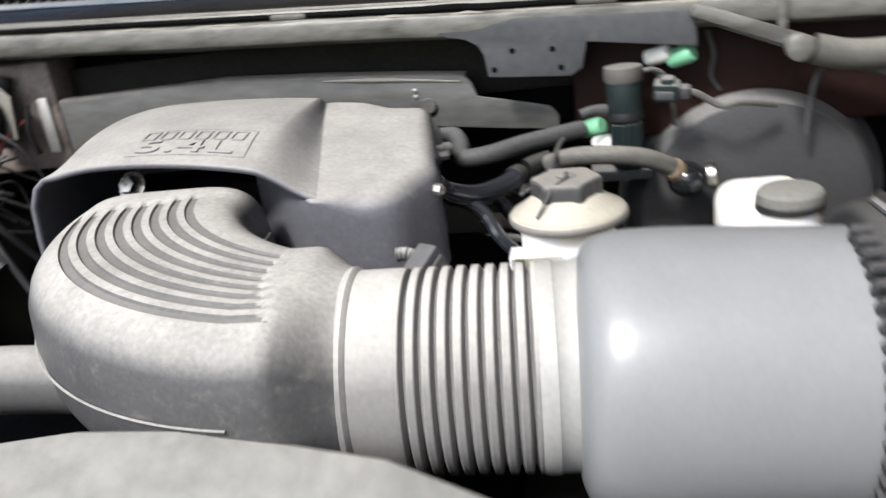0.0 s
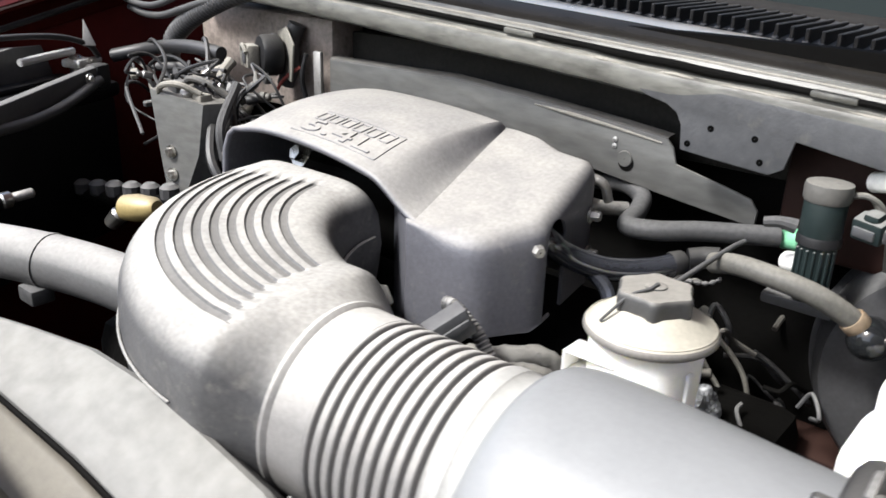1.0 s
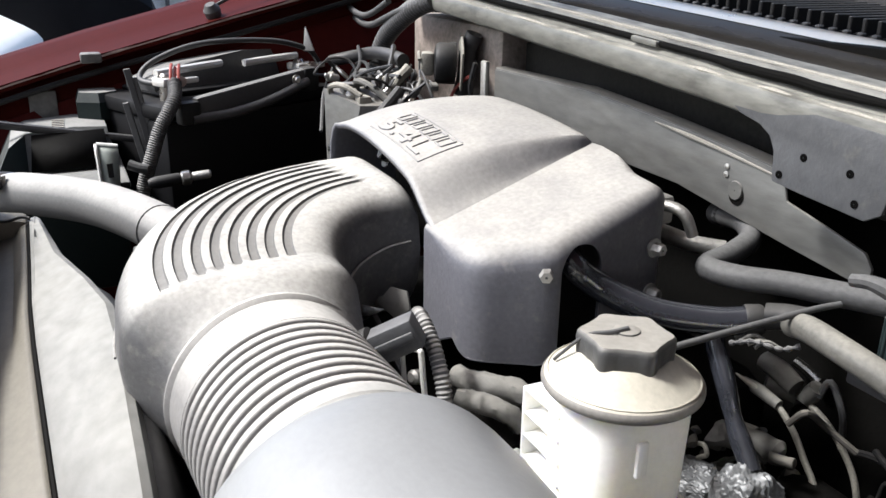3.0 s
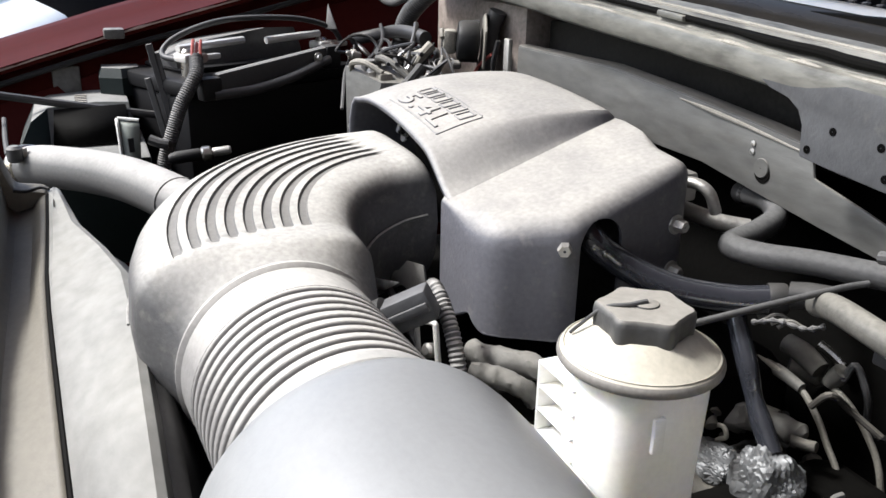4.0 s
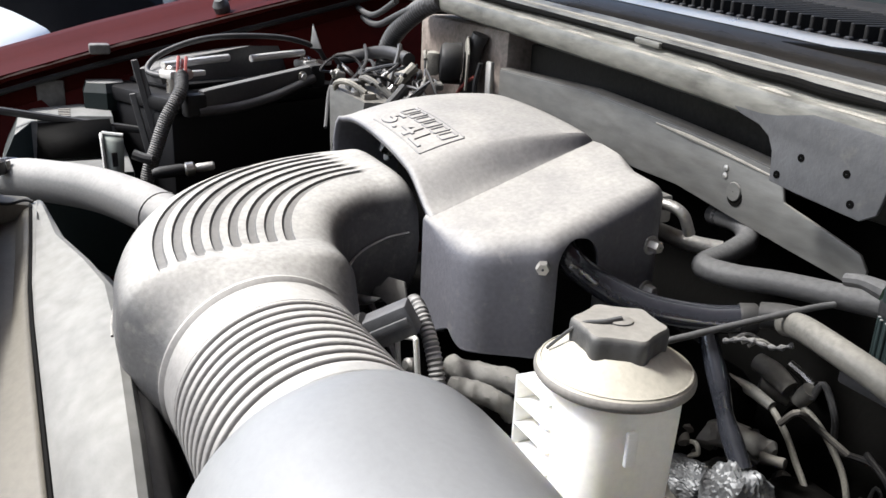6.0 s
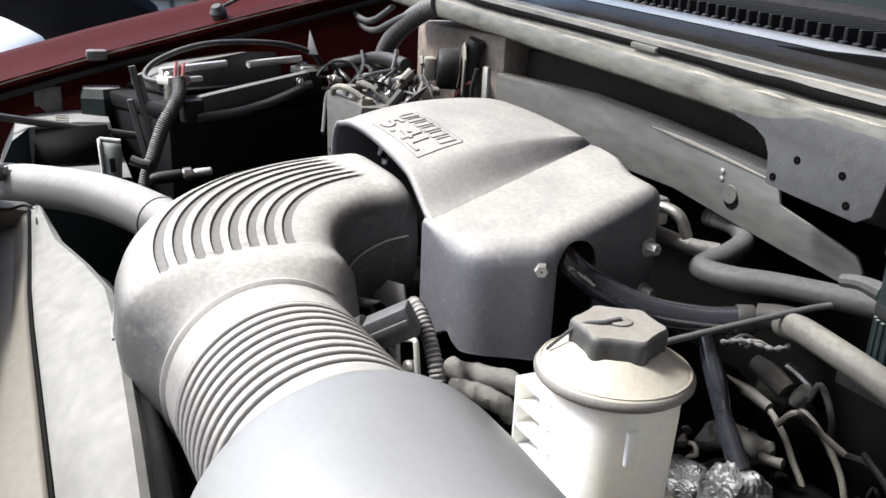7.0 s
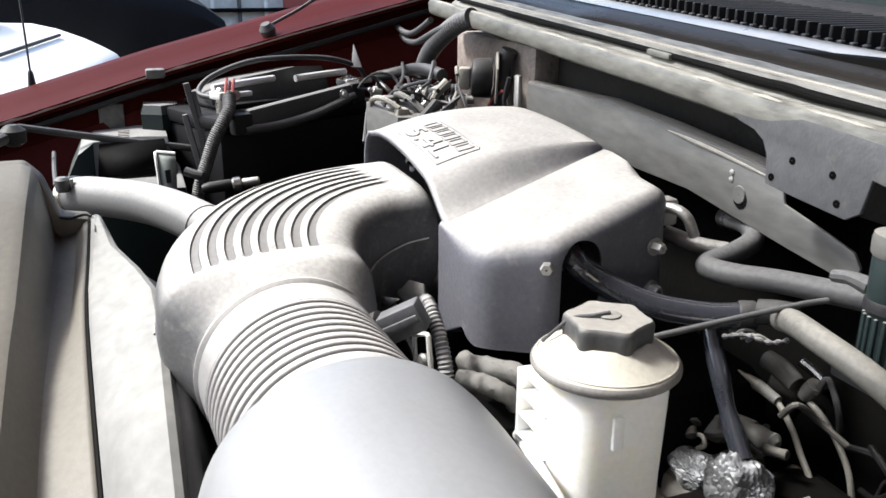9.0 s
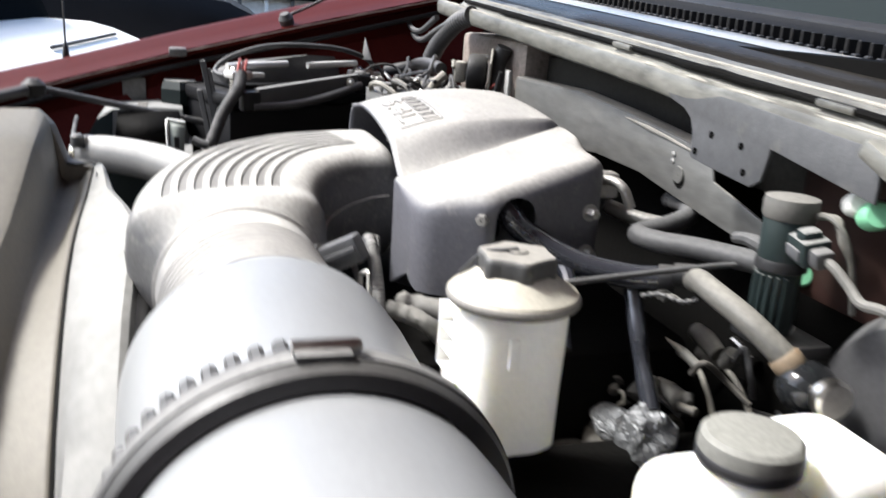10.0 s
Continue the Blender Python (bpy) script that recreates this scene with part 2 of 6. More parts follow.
def loft(rings, closed=True, caps=True, bm=None):
    bm = bm or bmesh.new()
    vs = [[bm.verts.new(p) for p in r] for r in rings]
    n = len(rings[0])
    for a, b in zip(vs, vs[1:]):
        for i in range(n if closed else n - 1):
            j = (i + 1) % n
            bm.faces.new((a[i], a[j], b[j], b[i]))
    if caps and closed:
        bm.faces.new(vs[0])
        bm.faces.new(vs[-1])
    return bm


def smooth_path(pts, step=8):
    """Points on a Catmull-Rom curve through pts."""
    p = [Vector(q) for q in pts]
    p = [2 * p[0] - p[1], *p, 2 * p[-1] - p[-2]]
    out = []
    for a, b, c, d in zip(p, p[1:], p[2:], p[3:]):
        for k in range(step):
            t = k / step
            out.append(0.5 * (2 * b + (c - a) * t + (2 * a - 5 * b + 4 * c - d) * t * t + (3 * b - a - 3 * c + d) * t ** 3))
    out.append(p[-2])
    return out


def tube(pts, r, n=12, step=8, bm=None, wave=0.0, pitch=0.004):
    """A round hose along a smooth curve. r: a radius, or one at each given point. wave: depth of corrugation."""
    path = smooth_path(pts, step)
    if wave:
        dense = []
        for a, b in zip(path, path[1:]):
            k = max(1, int((b - a).length / (pitch / 4)))
            dense += [a.lerp(b, i / k) for i in range(k)]
        path = dense + [path[-1]]
    m = len(path)
    rr = list(r) if isinstance(r, (list, tuple)) else [r] * 2
    rings, side, run = [], None, 0.0
    for i, c in enumerate(path):
        t = (path[min(i + 1, m - 1)] - path[max(i - 1, 0)]).normalized()
        if side is None:
            side = t.orthogonal().normalized()
        side = (side - t * side.dot(t)).normalized()
        up = t.cross(side)
        if i:
            run += (c - path[i - 1]).length
        f = i / (m - 1) * (len(rr) - 1)
        k = min(int(f), len(rr) - 2)
        rad = rr[k] + (rr[k + 1] - rr[k]) * (f - k) + (wave * math.sin(run / pitch * 2 * math.pi) if wave else 0)
        rings.append([c + rad * (math.cos(a) * side + math.sin(a) * up) for a in (2 * math.pi * q / n for q in range(n))])
    return loft(rings, bm=bm)


def lathe(profile, m=Matrix(), n=32, caps=True, bm=None):
    """Turns (radius, height) rows about the z axis of m."""
    rings = [[m @ V(r * math.cos(a), r * math.sin(a), z) for a in (2 * math.pi * q / n for q in range(n))] for r, z in profile]
    return loft(rings, caps=caps, bm=bm)


def box(lo, hi, bevel=0.003, m=None, seg=2, bm=None):
    """A box from corner lo to corner hi with rounded edges."""
    t = bmesh.new()
    lo, hi = Vector(lo), Vector(hi)
    bmesh.ops.create_cube(t, size=1, matrix=Matrix.LocRotScale((lo + hi) / 2, None, hi - lo))
    if bevel:
        bmesh.ops.bevel(t, geom=t.edges, offset=bevel, segments=seg, affect="EDGES", profile=0.5)
    if m is not None:
        t.transform(m)
    if bm is None:
        return t
    me = bpy.data.meshes.new("tmp")
    t.to_mesh(me)
    t.free()
    bm.from_mesh(me)
    bpy.data.meshes.remove(me)
    return bm


def prism(poly, depth, m=Matrix(), bevel=0.002):
    """A plate: a plan of (x, y) pulled up by depth."""
    bm = bmesh.new()
    f = bm.faces.new([bm.verts.new((x, y, 0)) for x, y in poly])
    r = bmesh.ops.extrude_face_region(bm, geom=[f])
    bmesh.ops.translate(bm, vec=(0, 0, depth), verts=[v for v in r["geom"] if isinstance(v, bmesh.types.BMVert)])
    bmesh.ops.recalc_face_normals(bm, faces=bm.faces)
    if bevel:
        bmesh.ops.bevel(bm, geom=bm.edges, offset=bevel, segments=2, affect="EDGES", profile=0.5)
    bm.transform(m)
    return bm


def strip(profile, x0, x1, n=2):
    """A folded sheet: a (y, z) profile drawn along x from x0 to x1."""
    rings = [[V(x0 + (x1 - x0) * i / (n - 1), y, z) for y, z in profile] for i in range(n)]
    return loft(rings, closed=False)


def along(a, b):
    """A pose at a whose z axis points to b."""
    a, b = Vector(a), Vector(b)
    return Matrix.Translation(a) @ (b - a).to_track_quat("Z", "Y").to_matrix().to_4x4()


def sheet(ob, thick):
    s = ob.modifiers.new("thickness", "SOLIDIFY")
    s.thickness, s.offset = thick, 0
    return ob


def hexbolt(name, at, way, r=0.006, h=0.006, parent=None, mat="steel"):
    """A hexagon bolt head on its washer."""
    m = along(at, Vector(at) + Vector(way))
    bm = lathe([(0.001, 0), (r * 1.5, 0), (r * 1.5, 0.0015), (0.001, 0.0015)], m, 20, caps=False)
    lathe([(r, 0.0015), (r, h * 0.8), (r * 0.85, h), (0.001, h)], m, 6, caps=False, bm=bm)
    return part(name, bm, mat, parent, smooth=30)


# ---- the ground and what stands beyond the truck ----
bm = bmesh.new()
bmesh.ops.create_grid(bm, x_segments=2, y_segments=2, size=300)
tagged(part("ground", bm, "asphalt"), "dark grey asphalt yard under the vehicles", "ground", kind="structure")


def parked(at, turn):
    """A pose on the ground: x along a parked car's side, y into the car, z up."""
    return pose(at[0], at[1], 0, 0, 0, turn)


def white_car():
    """A white car standing across the yard: body, belt, rub strip, dark glass, pillars and wheels."""
    car = thing("parked_car", "white car with dark glass parked on the asphalt across the yard", "car")
    m = parked((-5.50, 0.267), -7.5)
    front = lambda z: -0.22 + 0.24 * max(0.0, (z - 0.3) / 0.67) ** 2
    body = []
    for u in (0.0, 0.02, 0.3, 1.2, 2.4, 2.9, 3.2, 3.5, 3.75):
        k = 0.0 if 0.2 < u < 3.6 else 0.012
        fall = 1 - 0.42 * max(0.0, (u - 2.9) / 0.85)
        body.append([m @ V(u if u > 0.01 else front(z), -d, 0.3 + (z - 0.3) * fall - k) for d, z in ((0.02, 0.30), (0.0, 0.55), (0.0, 0.70), (0.03, 0.745), (0.09, 0.785), (0.205, 0.850), (0.36, 0.915), (0.50, 0.950), (0.85, 0.958), (1.5, 0.95), (1.62, 0.79), (1.65, 0.30))])
    part("body", loft(body), "carwhite", car, "white painted body")
    cabin = [[m @ V(u, -d, z) for u, z in ((0.03, 0.95), (0.62, 1.40), (2.2, 1.43), (2.9, 0.96))] for d in (0.74, 0.84, 1.45, 1.58)]
    part("glass", loft(cabin), "far_glass", car, "dark side and front glass")
    part("roof", loft([[m @ V(u, -d, z) for u, z in ((0.60, 1.40), (0.70, 1.445), (2.1, 1.46), (2.22, 1.42))] for d in (0.78, 0.88, 1.42, 1.54)]), "carwhite", car)
    for u0, u1, name in ((1.28, 1.32, "door_pillar"), (2.88, 2.2, "rear_pillar")):
        part(name, tube([m @ V(u0, -0.735, 0.95), m @ V((u0 + u1) / 2, -0.74, 1.2), m @ V(u1, -0.78, 1.42)], 0.045, 8), "carwhite", car)
    part("rub_strip", tube([m @ V(0.40, -0.262, 0.890), m @ V(1.0, -0.262, 0.890), m @ V(1.75, -0.262, 0.890)], 0.010, 8), "black", car, "black rub strip on the door")
    for u in (0.55, 3.1):
        wm = along(m @ V(u, 0.02, 0.32), m @ V(u, -1, 0.32))
        wheel = part("wheel", lathe([(0.05, -0.02), (0.29, -0.02), (0.32, 0.01), (0.32, 0.15), (0.29, 0.18), (0.05, 0.18)], wm, 28), "rubber", car)
        part("rim", lathe([(0.01, -0.03), (0.19, -0.03), (0.20, -0.01)], wm, 28, caps=False), "steel", wheel)
    return car


def black_car():
    """A black car behind the white one, its rounded bonnet towards the truck."""
    car = thing("parked_car", "black car parked on the asphalt behind the white car", "car")
    prof = [(-1.0, 0.3), (-1.0, 1.22), (-0.4, 1.23), (0.05, 1.20), (0.42, 1.165), (0.72, 1.10), (0.92, 1.01), (1.06, 0.90), (1.13, 0.70), (1.14, 0.3)]
    rings = [[V(x, y, z * k) for y, z in prof] for x, k in ((-6.45, 0.90), (-6.50, 0.985), (-6.7, 1.0), (-7.6, 1.03), (-8.0, 1.03))]
    part("body", loft(rings), "darkpaint", car, "black painted bonnet and wing")
    part("bonnet_crease", tube([(-6.505, 0.02, 1.185), (-6.52, 0.42, 1.155), (-6.52, 0.72, 1.09)], 0.006, 6), "bracket", car)
    for y in (-0.6, 0.75):
        part("wheel", lathe([(0.05, -0.1), (0.30, -0.1), (0.32, -0.07), (0.32, 0.07), (0.30, 0.1), (0.05, 0.1)], along((-6.75, y, 0.32), (-6.75, y + 1, 0.32)), 24), "rubber", car)
    return car


white_car()
black_car()
bm = box((-9.3, -6, 0), (-9.0, 12, 3.2), 0.01)
tagged(part("yard_wall", bm, "wall"), "pale rendered yard wall behind the parked cars", "wall", kind="structure")
rack = thing("wall_rack", "pale metal rack with a red board against the yard wall", "rack")
for i in range(5):
    part("upright", box((-8.98, 0.9 + i * 0.28, 0.0), (-8.94, 0.94 + i * 0.28, 1.7), 0.004), "white" if i % 2 else "firewall", rack)
for z in (0.85, 1.12):
    part("shelf", box((-8.99, 0.88, z), (-8.90, 2.1, z + 0.04), 0.004), "black_and_shade", rack)
part("board", box((-8.97, 1.95, 0.5), (-8.92, 2.5, 1.3), 0.004), "pink", rack, "dull red board")

# added wall, out of view, that keeps sky light off the near sides
bm = box((2.1, -6, 0), (2.35, 9, 5.0), 0.01)
tagged(part("garage_wall", bm, "brick"), "unseen dark brown wall added beside the truck to block sky light", "wall", kind="structure")

# ---- the truck's body round the engine bay ----
truck = thing("pickup_truck", "dark red pickup truck with its engine bay open", "truck")
# the inner fender on the far side, a rail that climbs towards the cowl: y, x, z of its crest
RAIL = ((-0.35, -0.80, 0.945), (0.0, -0.84, 1.021), (0.1, -0.85, 1.048), (0.2, -0.86, 1.074), (0.37, -0.867, 1.123), (0.6, -0.867, 1.183), (0.85, -0.87, 1.243), (1.1, -0.875, 1.285))
rail = []
for y, x, z in RAIL:
    rail.append([V(x + dx, y, z + dz) for dx, dz in ((0.028, -0.060), (0.025, -0.052), (0.015, -0.022), (0.035, -0.018), (0.038, -0.010), (0.0, -0.006), (-0.03, 0.000),
                                                    (-0.06, 0.010), (-0.09, 0.013), (-0.11, 0.004), (-0.125, -0.05), (-0.13, -0.4))])
fender = part("fender", loft(rail, closed=False), "red", truck, "dark red painted fender with a folded inner lip")
sheet(fender, 0.002)
random.seed(11)
for (y0, x0, z0), (y1, x1, z1) in zip(RAIL[1:], RAIL[2:-1]):
    for k in range(3):
        a, b = (k + random.uniform(0.0, 0.25)) / 3, (k + random.uniform(0.7, 1.0)) / 3
        pts = [(x0 + (x1 - x0) * q + 0.037, y0 + (y1 - y0) * q, z0 + (z1 - z0) * q - 0.012) for q in (a, (a + b) / 2, b)]
        part("lip_edge", tube(pts, [0.0010, random.uniform(0.0016, 0.0026), 0.0010], 8, 4), "worn_edge", fender, "pale worn edge")
part("lip_edge", tube([(x + 0.0375, y, z - 0.013) for y, x, z in RAIL[1:7]], 0.0013, 8), "worn_edge", fender, "pale worn edge")
part("lip_trim", tube([(x + 0.033, y, z - 0.034 + 0.003 * math.sin(y * 40)) for y, x, z in RAIL[2:7]], 0.0040, 8), "black", fender, "black rubber trim under the lip")
apron = loft([[V(-0.80, y, 0.5), V(-0.825, y, 0.85), V(x + 0.030, y, z - 0.055)] for y, x, z in RAIL], closed=False)
sheet(part("apron", apron, "red", truck, "dark maroon inner wing panel"), 0.002)
rail = []
for y, x, z in ((-0.35, 0.86, 0.98), (0.2, 0.89, 1.05), (0.6, 0.90, 1.12), (1.1, 0.91, 1.17)):
    rail.append([V(x - dx, y, z + dz) for dx, dz in ((0.06, -0.5), (0.03, -0.16), (0.025, -0.075), (0.015, -0.022), (0.035, -0.018), (0.0, -0.004), (-0.03, 0.002), (-0.09, 0.024), (-0.125, -0.05), (-0.13, -0.4))])
sheet(part("fender", loft(rail, closed=False), "red", truck, "dark red painted fender"), 0.002)
def cowl_fall(x):
    return -0.065 * (x + 0.3)


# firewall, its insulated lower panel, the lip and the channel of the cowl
# shade painted in: a red firewall coloured near black
part("firewall", box((-0.93, 0.86, 0.45), (0.93, 0.875, 1.19), 0.002), "black_and_shade", truck, "firewall with the bay's shade in its near-black colour")
part("firewall_step", box((0.045, 0.792, 1.03), (0.60, 0.855, 1.135), 0.008), "orange", truck, "red painted firewall step with shade in its dull colour")
part("firewall_step", box((-0.76, 0.80, 1.05), (-0.495, 0.855, 1.168), 0.008), "cream_dust", truck, "pale pinkish dusty firewall step")
pl = prism([(-0.485, 1.045), (-0.485, 1.124), (-0.30, 1.127), (-0.19, 1.120), (-0.10, 1.112), (-0.055, 1.107), (-0.049, 1.101), (-0.045, 1.087), (0.0, 1.077), (0.024, 1.071), (0.031, 1.062), (0.030, 1.048), (-0.035, 1.055), (-0.10, 1.063), (-0.16, 1.071), (-0.25, 1.072)], 0.003, Matrix(((1, 0, 0, 0), (0, 0, -1, 0.7895), (0, 1, 0, 0), (0, 0, 0, 1))), 0.001)
end = part("lower_panel", pl, "firewall", truck, "dusty grey firewall panel with a worn edge and a painted highlight")
edge = ((-0.485, 1.124), (-0.30, 1.127), (-0.19, 1.120), (-0.10, 1.112), (-0.055, 1.107))
part("top_flange", loft([[V(x, 0.7868, z - 0.003), V(x, 0.7875, z + 0.001), V(x, 0.790, z + 0.0025), V(x, 0.800, z + 0.003)] for x, z in edge], closed=False), "firewall", end, "dusty flange along the panel's top")
# pale tube: wear and a painted highlight along the ridge
part("worn_ridge", tube([(-0.195, 0.7862, 1.1165), (-0.15, 0.7862, 1.113), (-0.11, 0.7862, 1.109), (-0.060, 0.7862, 1.103)], [0.0006, 0.0022, 0.0016, 0.0008], 8), "dusty", end)
part("notch", lathe([(0.0004, 0.0), (0.0075, 0.0), (0.0075, 0.0006)], along((-0.092, 0.7862, 1.079), (-0.092, 0, 1.079)), 20, caps=False), "black_and_shade", end)
part("notch_cover", lathe([(0.0004, 0.0012), (0.0070, 0.0012), (0.0075, 0.0)], along((-0.0935, 0.7862, 1.0825), (-0.0935, 0, 1.0825)), 20, caps=False), "firewall", end)
for z in (1.0985, 1.0925):
    part("rivet", lathe([(0.0024, 0.0), (0.0024, 0.0008), (0.0004, 0.0014)], along((-0.105, 0.7862, z), (-0.105, 0, z)), 12, caps=False), "alu", end)
# the lip's shade is painted into this recessed strip
part("channel", box((-0.495, 0.832, 1.08), (0.60, 0.856, 1.152), 0.002), "olive", truck, "stained channel under the cowl lip, shade in its dark colour")
lip = part("cowl_lip", strip([(0.83, 1.156), (0.775, 1.161), (0.758, 1.1645), (0.753, 1.167), (0.7515, 1.170), (0.7510, 1.180), (0.7525, 1.1832), (0.756, 1.185), (0.761, 1.1843), (0.765, 1.1785), (0.785, 1.178), (0.791, 1.1825), (0.795, 1.1905), (0.800, 1.1920), (0.804, 1.190), (0.807, 1.1845), (0.818, 1.184), (0.822, 1.188), (0.836, 1.1895), (0.842, 1.1860), (0.86, 1.185)], -0.74, 0.80, 40), "lip", truck, "dusty olive steel cowl lip with seams")
for v in lip.data.vertices:
    w = noise.noise(V(v.co.x * 9, v.co.y * 20, 0)) * 0.0012 + noise.noise(V(v.co.x * 31, v.co.y * 40, 3)) * 0.0006
    v.co.z += w
    v.co.y += w
sheet(lip, 0.002)
part("cowl_seal", tube([(-0.72, 0.812, 1.186), (-0.3, 0.812, 1.186), (0.1, 0.812, 1.186), (0.8, 0.812, 1.186)], 0.0042), "lip", truck, "dusty rolled seam of the cowl")
# a dark tube laid in for the shaded groove before the ridge
part("seal_strip", tube([(-0.72, 0.788, 1.1868), (-0.30, 0.7885, 1.1868), (0.05, 0.788, 1.1866), (0.20, 0.785, 1.1866), (0.75, 0.786, 1.1866)], 0.0028, 8), "black_and_shade", truck, "thin near-black tube for the shaded groove along the cowl seam")
for x in (-0.235, 0.055):
    part("seam_clip", box((x, 0.783, 1.184), (x + 0.035, 0.797, 1.189), 0.0015), "lip", truck, "small folded clip")
# near-black tubes that stand for the shaded gaps of the seam, two long runs
for x0, x1, fat in ((-0.60, -0.38, 0.0024), (-0.17, 0.06, 0.0028)):
    run = [(x0 + (x1 - x0) * k / 8, 0.7865, 1.1862 + 0.0006 * math.sin(k * 2.1)) for k in range(9)]
    part("seam_sealer", tube(run, [0.001 + fat * math.sin(math.pi * k / 8) for k in range(9)], 10, 4), "black_and_shade", truck, "near-black tube for the shade in the seam's gap")
bm = tube([(-0.74 + i * 0.05, 0.7985 + 0.0012 * noise.noise(V(i, 0, 0)), 1.1905 + 0.001 * noise.noise(V(i, 5, 0))) for i in range(31)], 0.0030, 8, 4)
part("rolled_ridge", bm, "dusty", lip, "pale rolled ridge")
# pale runs paint the light that catches the lip's front edge
random.seed(5)
x = -0.72
while x < 0.76:
    w = random.uniform(0.02, 0.13)
    part("worn_edge", tube([(x, 0.7545, 1.1838), (x + w * 0.5, 0.7540, 1.1842), (x + w, 0.7545, 1.1838)], [0.0008, random.uniform(0.0018, 0.0028), 0.0008], 6, 4), "dusty", lip, "pale strip with the edge's light in its colour")
    x += w + random.uniform(0.0, 0.03)
bm = strip([(0.846, 1.170), (0.846, 1.184), (0.850, 1.191), (0.858, 1.197), (0.870, 1.2015), (0.888, 1.2045), (0.897, 1.205), (0.901, 1.200), (1.02, 1.214), (1.03, 1.225)], -0.74, 0.85, 6)
cowlp = sheet(part("cowl_panel", bm, "cowl", truck, "glossy dark cowl panel below the windscreen"), 0.003)
# added strip that stands for the sky's glare on the panel's edge
part("bright_trim", strip([(0.868, 1.2030), (0.873, 1.2052), (0.882, 1.2068), (0.890, 1.2072), (0.895, 1.2060)], -0.74, 0.85, 12), "trim", truck, "pale metal strip for the glare on the cowl panel's edge")
grille = part("cowl_grille", strip([(0.905, 1.206), (1.02, 1.217)], -0.70, 0.82, 2), "grille", truck, "black slotted cowl grille")
slat = bmesh.new()
box((-0.0020, 0.902, 1.203), (0.0020, 1.018, 1.219), 0.0008, Matrix(), 1, slat)
first = part("slat", slat, "black", grille)
for i in range(1, 110):
    o = new("slat", first.data)
    o.parent = grille
    o.location = (-0.69 + i * 0.0137, 0, 0)
first.location = (-0.69, 0, 0)
tooth = part("tooth", box((-0.0030, 0.8985, 1.2045), (0.0030, 0.9040, 1.2085), 0.001, None, 1), "grey_hose", grille)
for i in range(1, 110):
    o = new("tooth", tooth.data)
    o.parent = grille
    o.location = (-0.69 + i * 0.0137, 0, 0)
tooth.location = (-0.69, 0, 0)
part("windscreen", loft([[V(-0.80, 1.035, 1.222), V(0.88, 1.035, 1.222)], [V(-0.62, 1.62, 1.72), V(0.70, 1.62, 1.72)]], closed=False), "glass", truck, "dark windscreen glass")
part("cab", loft([[V(-0.86, 1.66, 0.5), V(-0.86, 1.66, 1.2), V(-0.66, 1.68, 1.74), V(0.72, 1.68, 1.74), V(0.9, 1.66, 1.2), V(0.9, 1.66, 0.5)],
                  [V(-0.86, 3.0, 0.5), V(-0.86, 3.0, 1.2), V(-0.66, 2.9, 1.74), V(0.72, 2.9, 1.74), V(0.9, 3.0, 1.2), V(0.9, 3.0, 0.5)]]), "red", truck)
# the cowl falls gently towards the driver's side
for o in [o for o in truck.children_recursive if o.name.split(".")[0] in ("cowl_lip", "cowl_seal", "seal_strip", "seam_clip", "seam_sealer", "rolled_ridge", "worn_edge", "cowl_panel", "bright_trim", "cowl_grille", "windscreen")]:
    for v in o.data.vertices:
        v.co.z += cowl_fall(v.co.x)
for o in grille.children:
    o.location.z = cowl_fall(o.location.x)
# the pierced bracket that hangs from the cowl
plate = prism([(-0.094, 1.160), (-0.088, 1.149), (-0.078, 1.143), (-0.060, 1.139), (-0.050, 1.133), (-0.045, 1.124), (-0.043, 1.104), (-0.019, 1.1015), (0.030, 1.0975), (0.041, 1.104), (0.046, 1.126), (0.139, 1.112), (0.139, 1.142)], 0.003,
              Matrix(((1, 0, 0, 0.0155), (0, 0, -1, 0.7530), (0, 1, 0, 0.006), (0, 0, 0, 1))), 0.001)
bracket = part("bracket", plate, "bracket", truck, "grey steel bracket plate with four bolt holes")
for x, z in ((-0.004, 1.131), (-0.0215, 1.116), (0.0315, 1.129), (0.038, 1.112)):
    part("bolt_hole", lathe([(0.0004, 0.0004), (0.0026, 0.0004), (0.0026, -0.002)], along((x, 0.7498, z), (x, -1.02, z)), 14, caps=False), "hole", bracket)
# the hood stands open above the bay, hinged at the cowl
hood = [[V(x, 0.84 - d * 0.60 - 0.03 * (abs(x) / 0.8) ** 2, 1.27 + d * 0.80 + lift - 0.04 * (abs(x) / 0.8) ** 4) for x in (-0.80, -0.60, -0.30, 0.0, 0.30, 0.60, 0.80)]
        for d, lift in ((0.0, 0.0), (0.05, 0.012), (0.4, 0.03), (0.8, 0.03), (1.05, 0.01), (1.12, -0.03))]
sheet(part("hood", loft(hood, closed=False), "red", truck, "dark red hood standing open on its hinges"), 0.025)
# added black sheet, out of view, that stops red bounce from the hood
liner = [[p + V(0, 0.004, -0.018) for p in row[1:-1]] for row in hood[1:-1]]
sheet(part("hood_liner", loft(liner, closed=False), "black", truck, "unseen black sheet added under the hood against red bounce"), 0.006)
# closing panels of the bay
# the dark under the engine is the floor's own near-black colour
part("bay_floor", box((-0.80, 0.0, 0.55), (0.82, 0.86, 0.57), 0.002), "black_and_shade", truck, "near-black underside of the engine bay, shade in its colour")
part("radiator_support", box((-0.80, -0.05, 0.45), (0.82, 0.10, 0.80), 0.01), "black", truck)

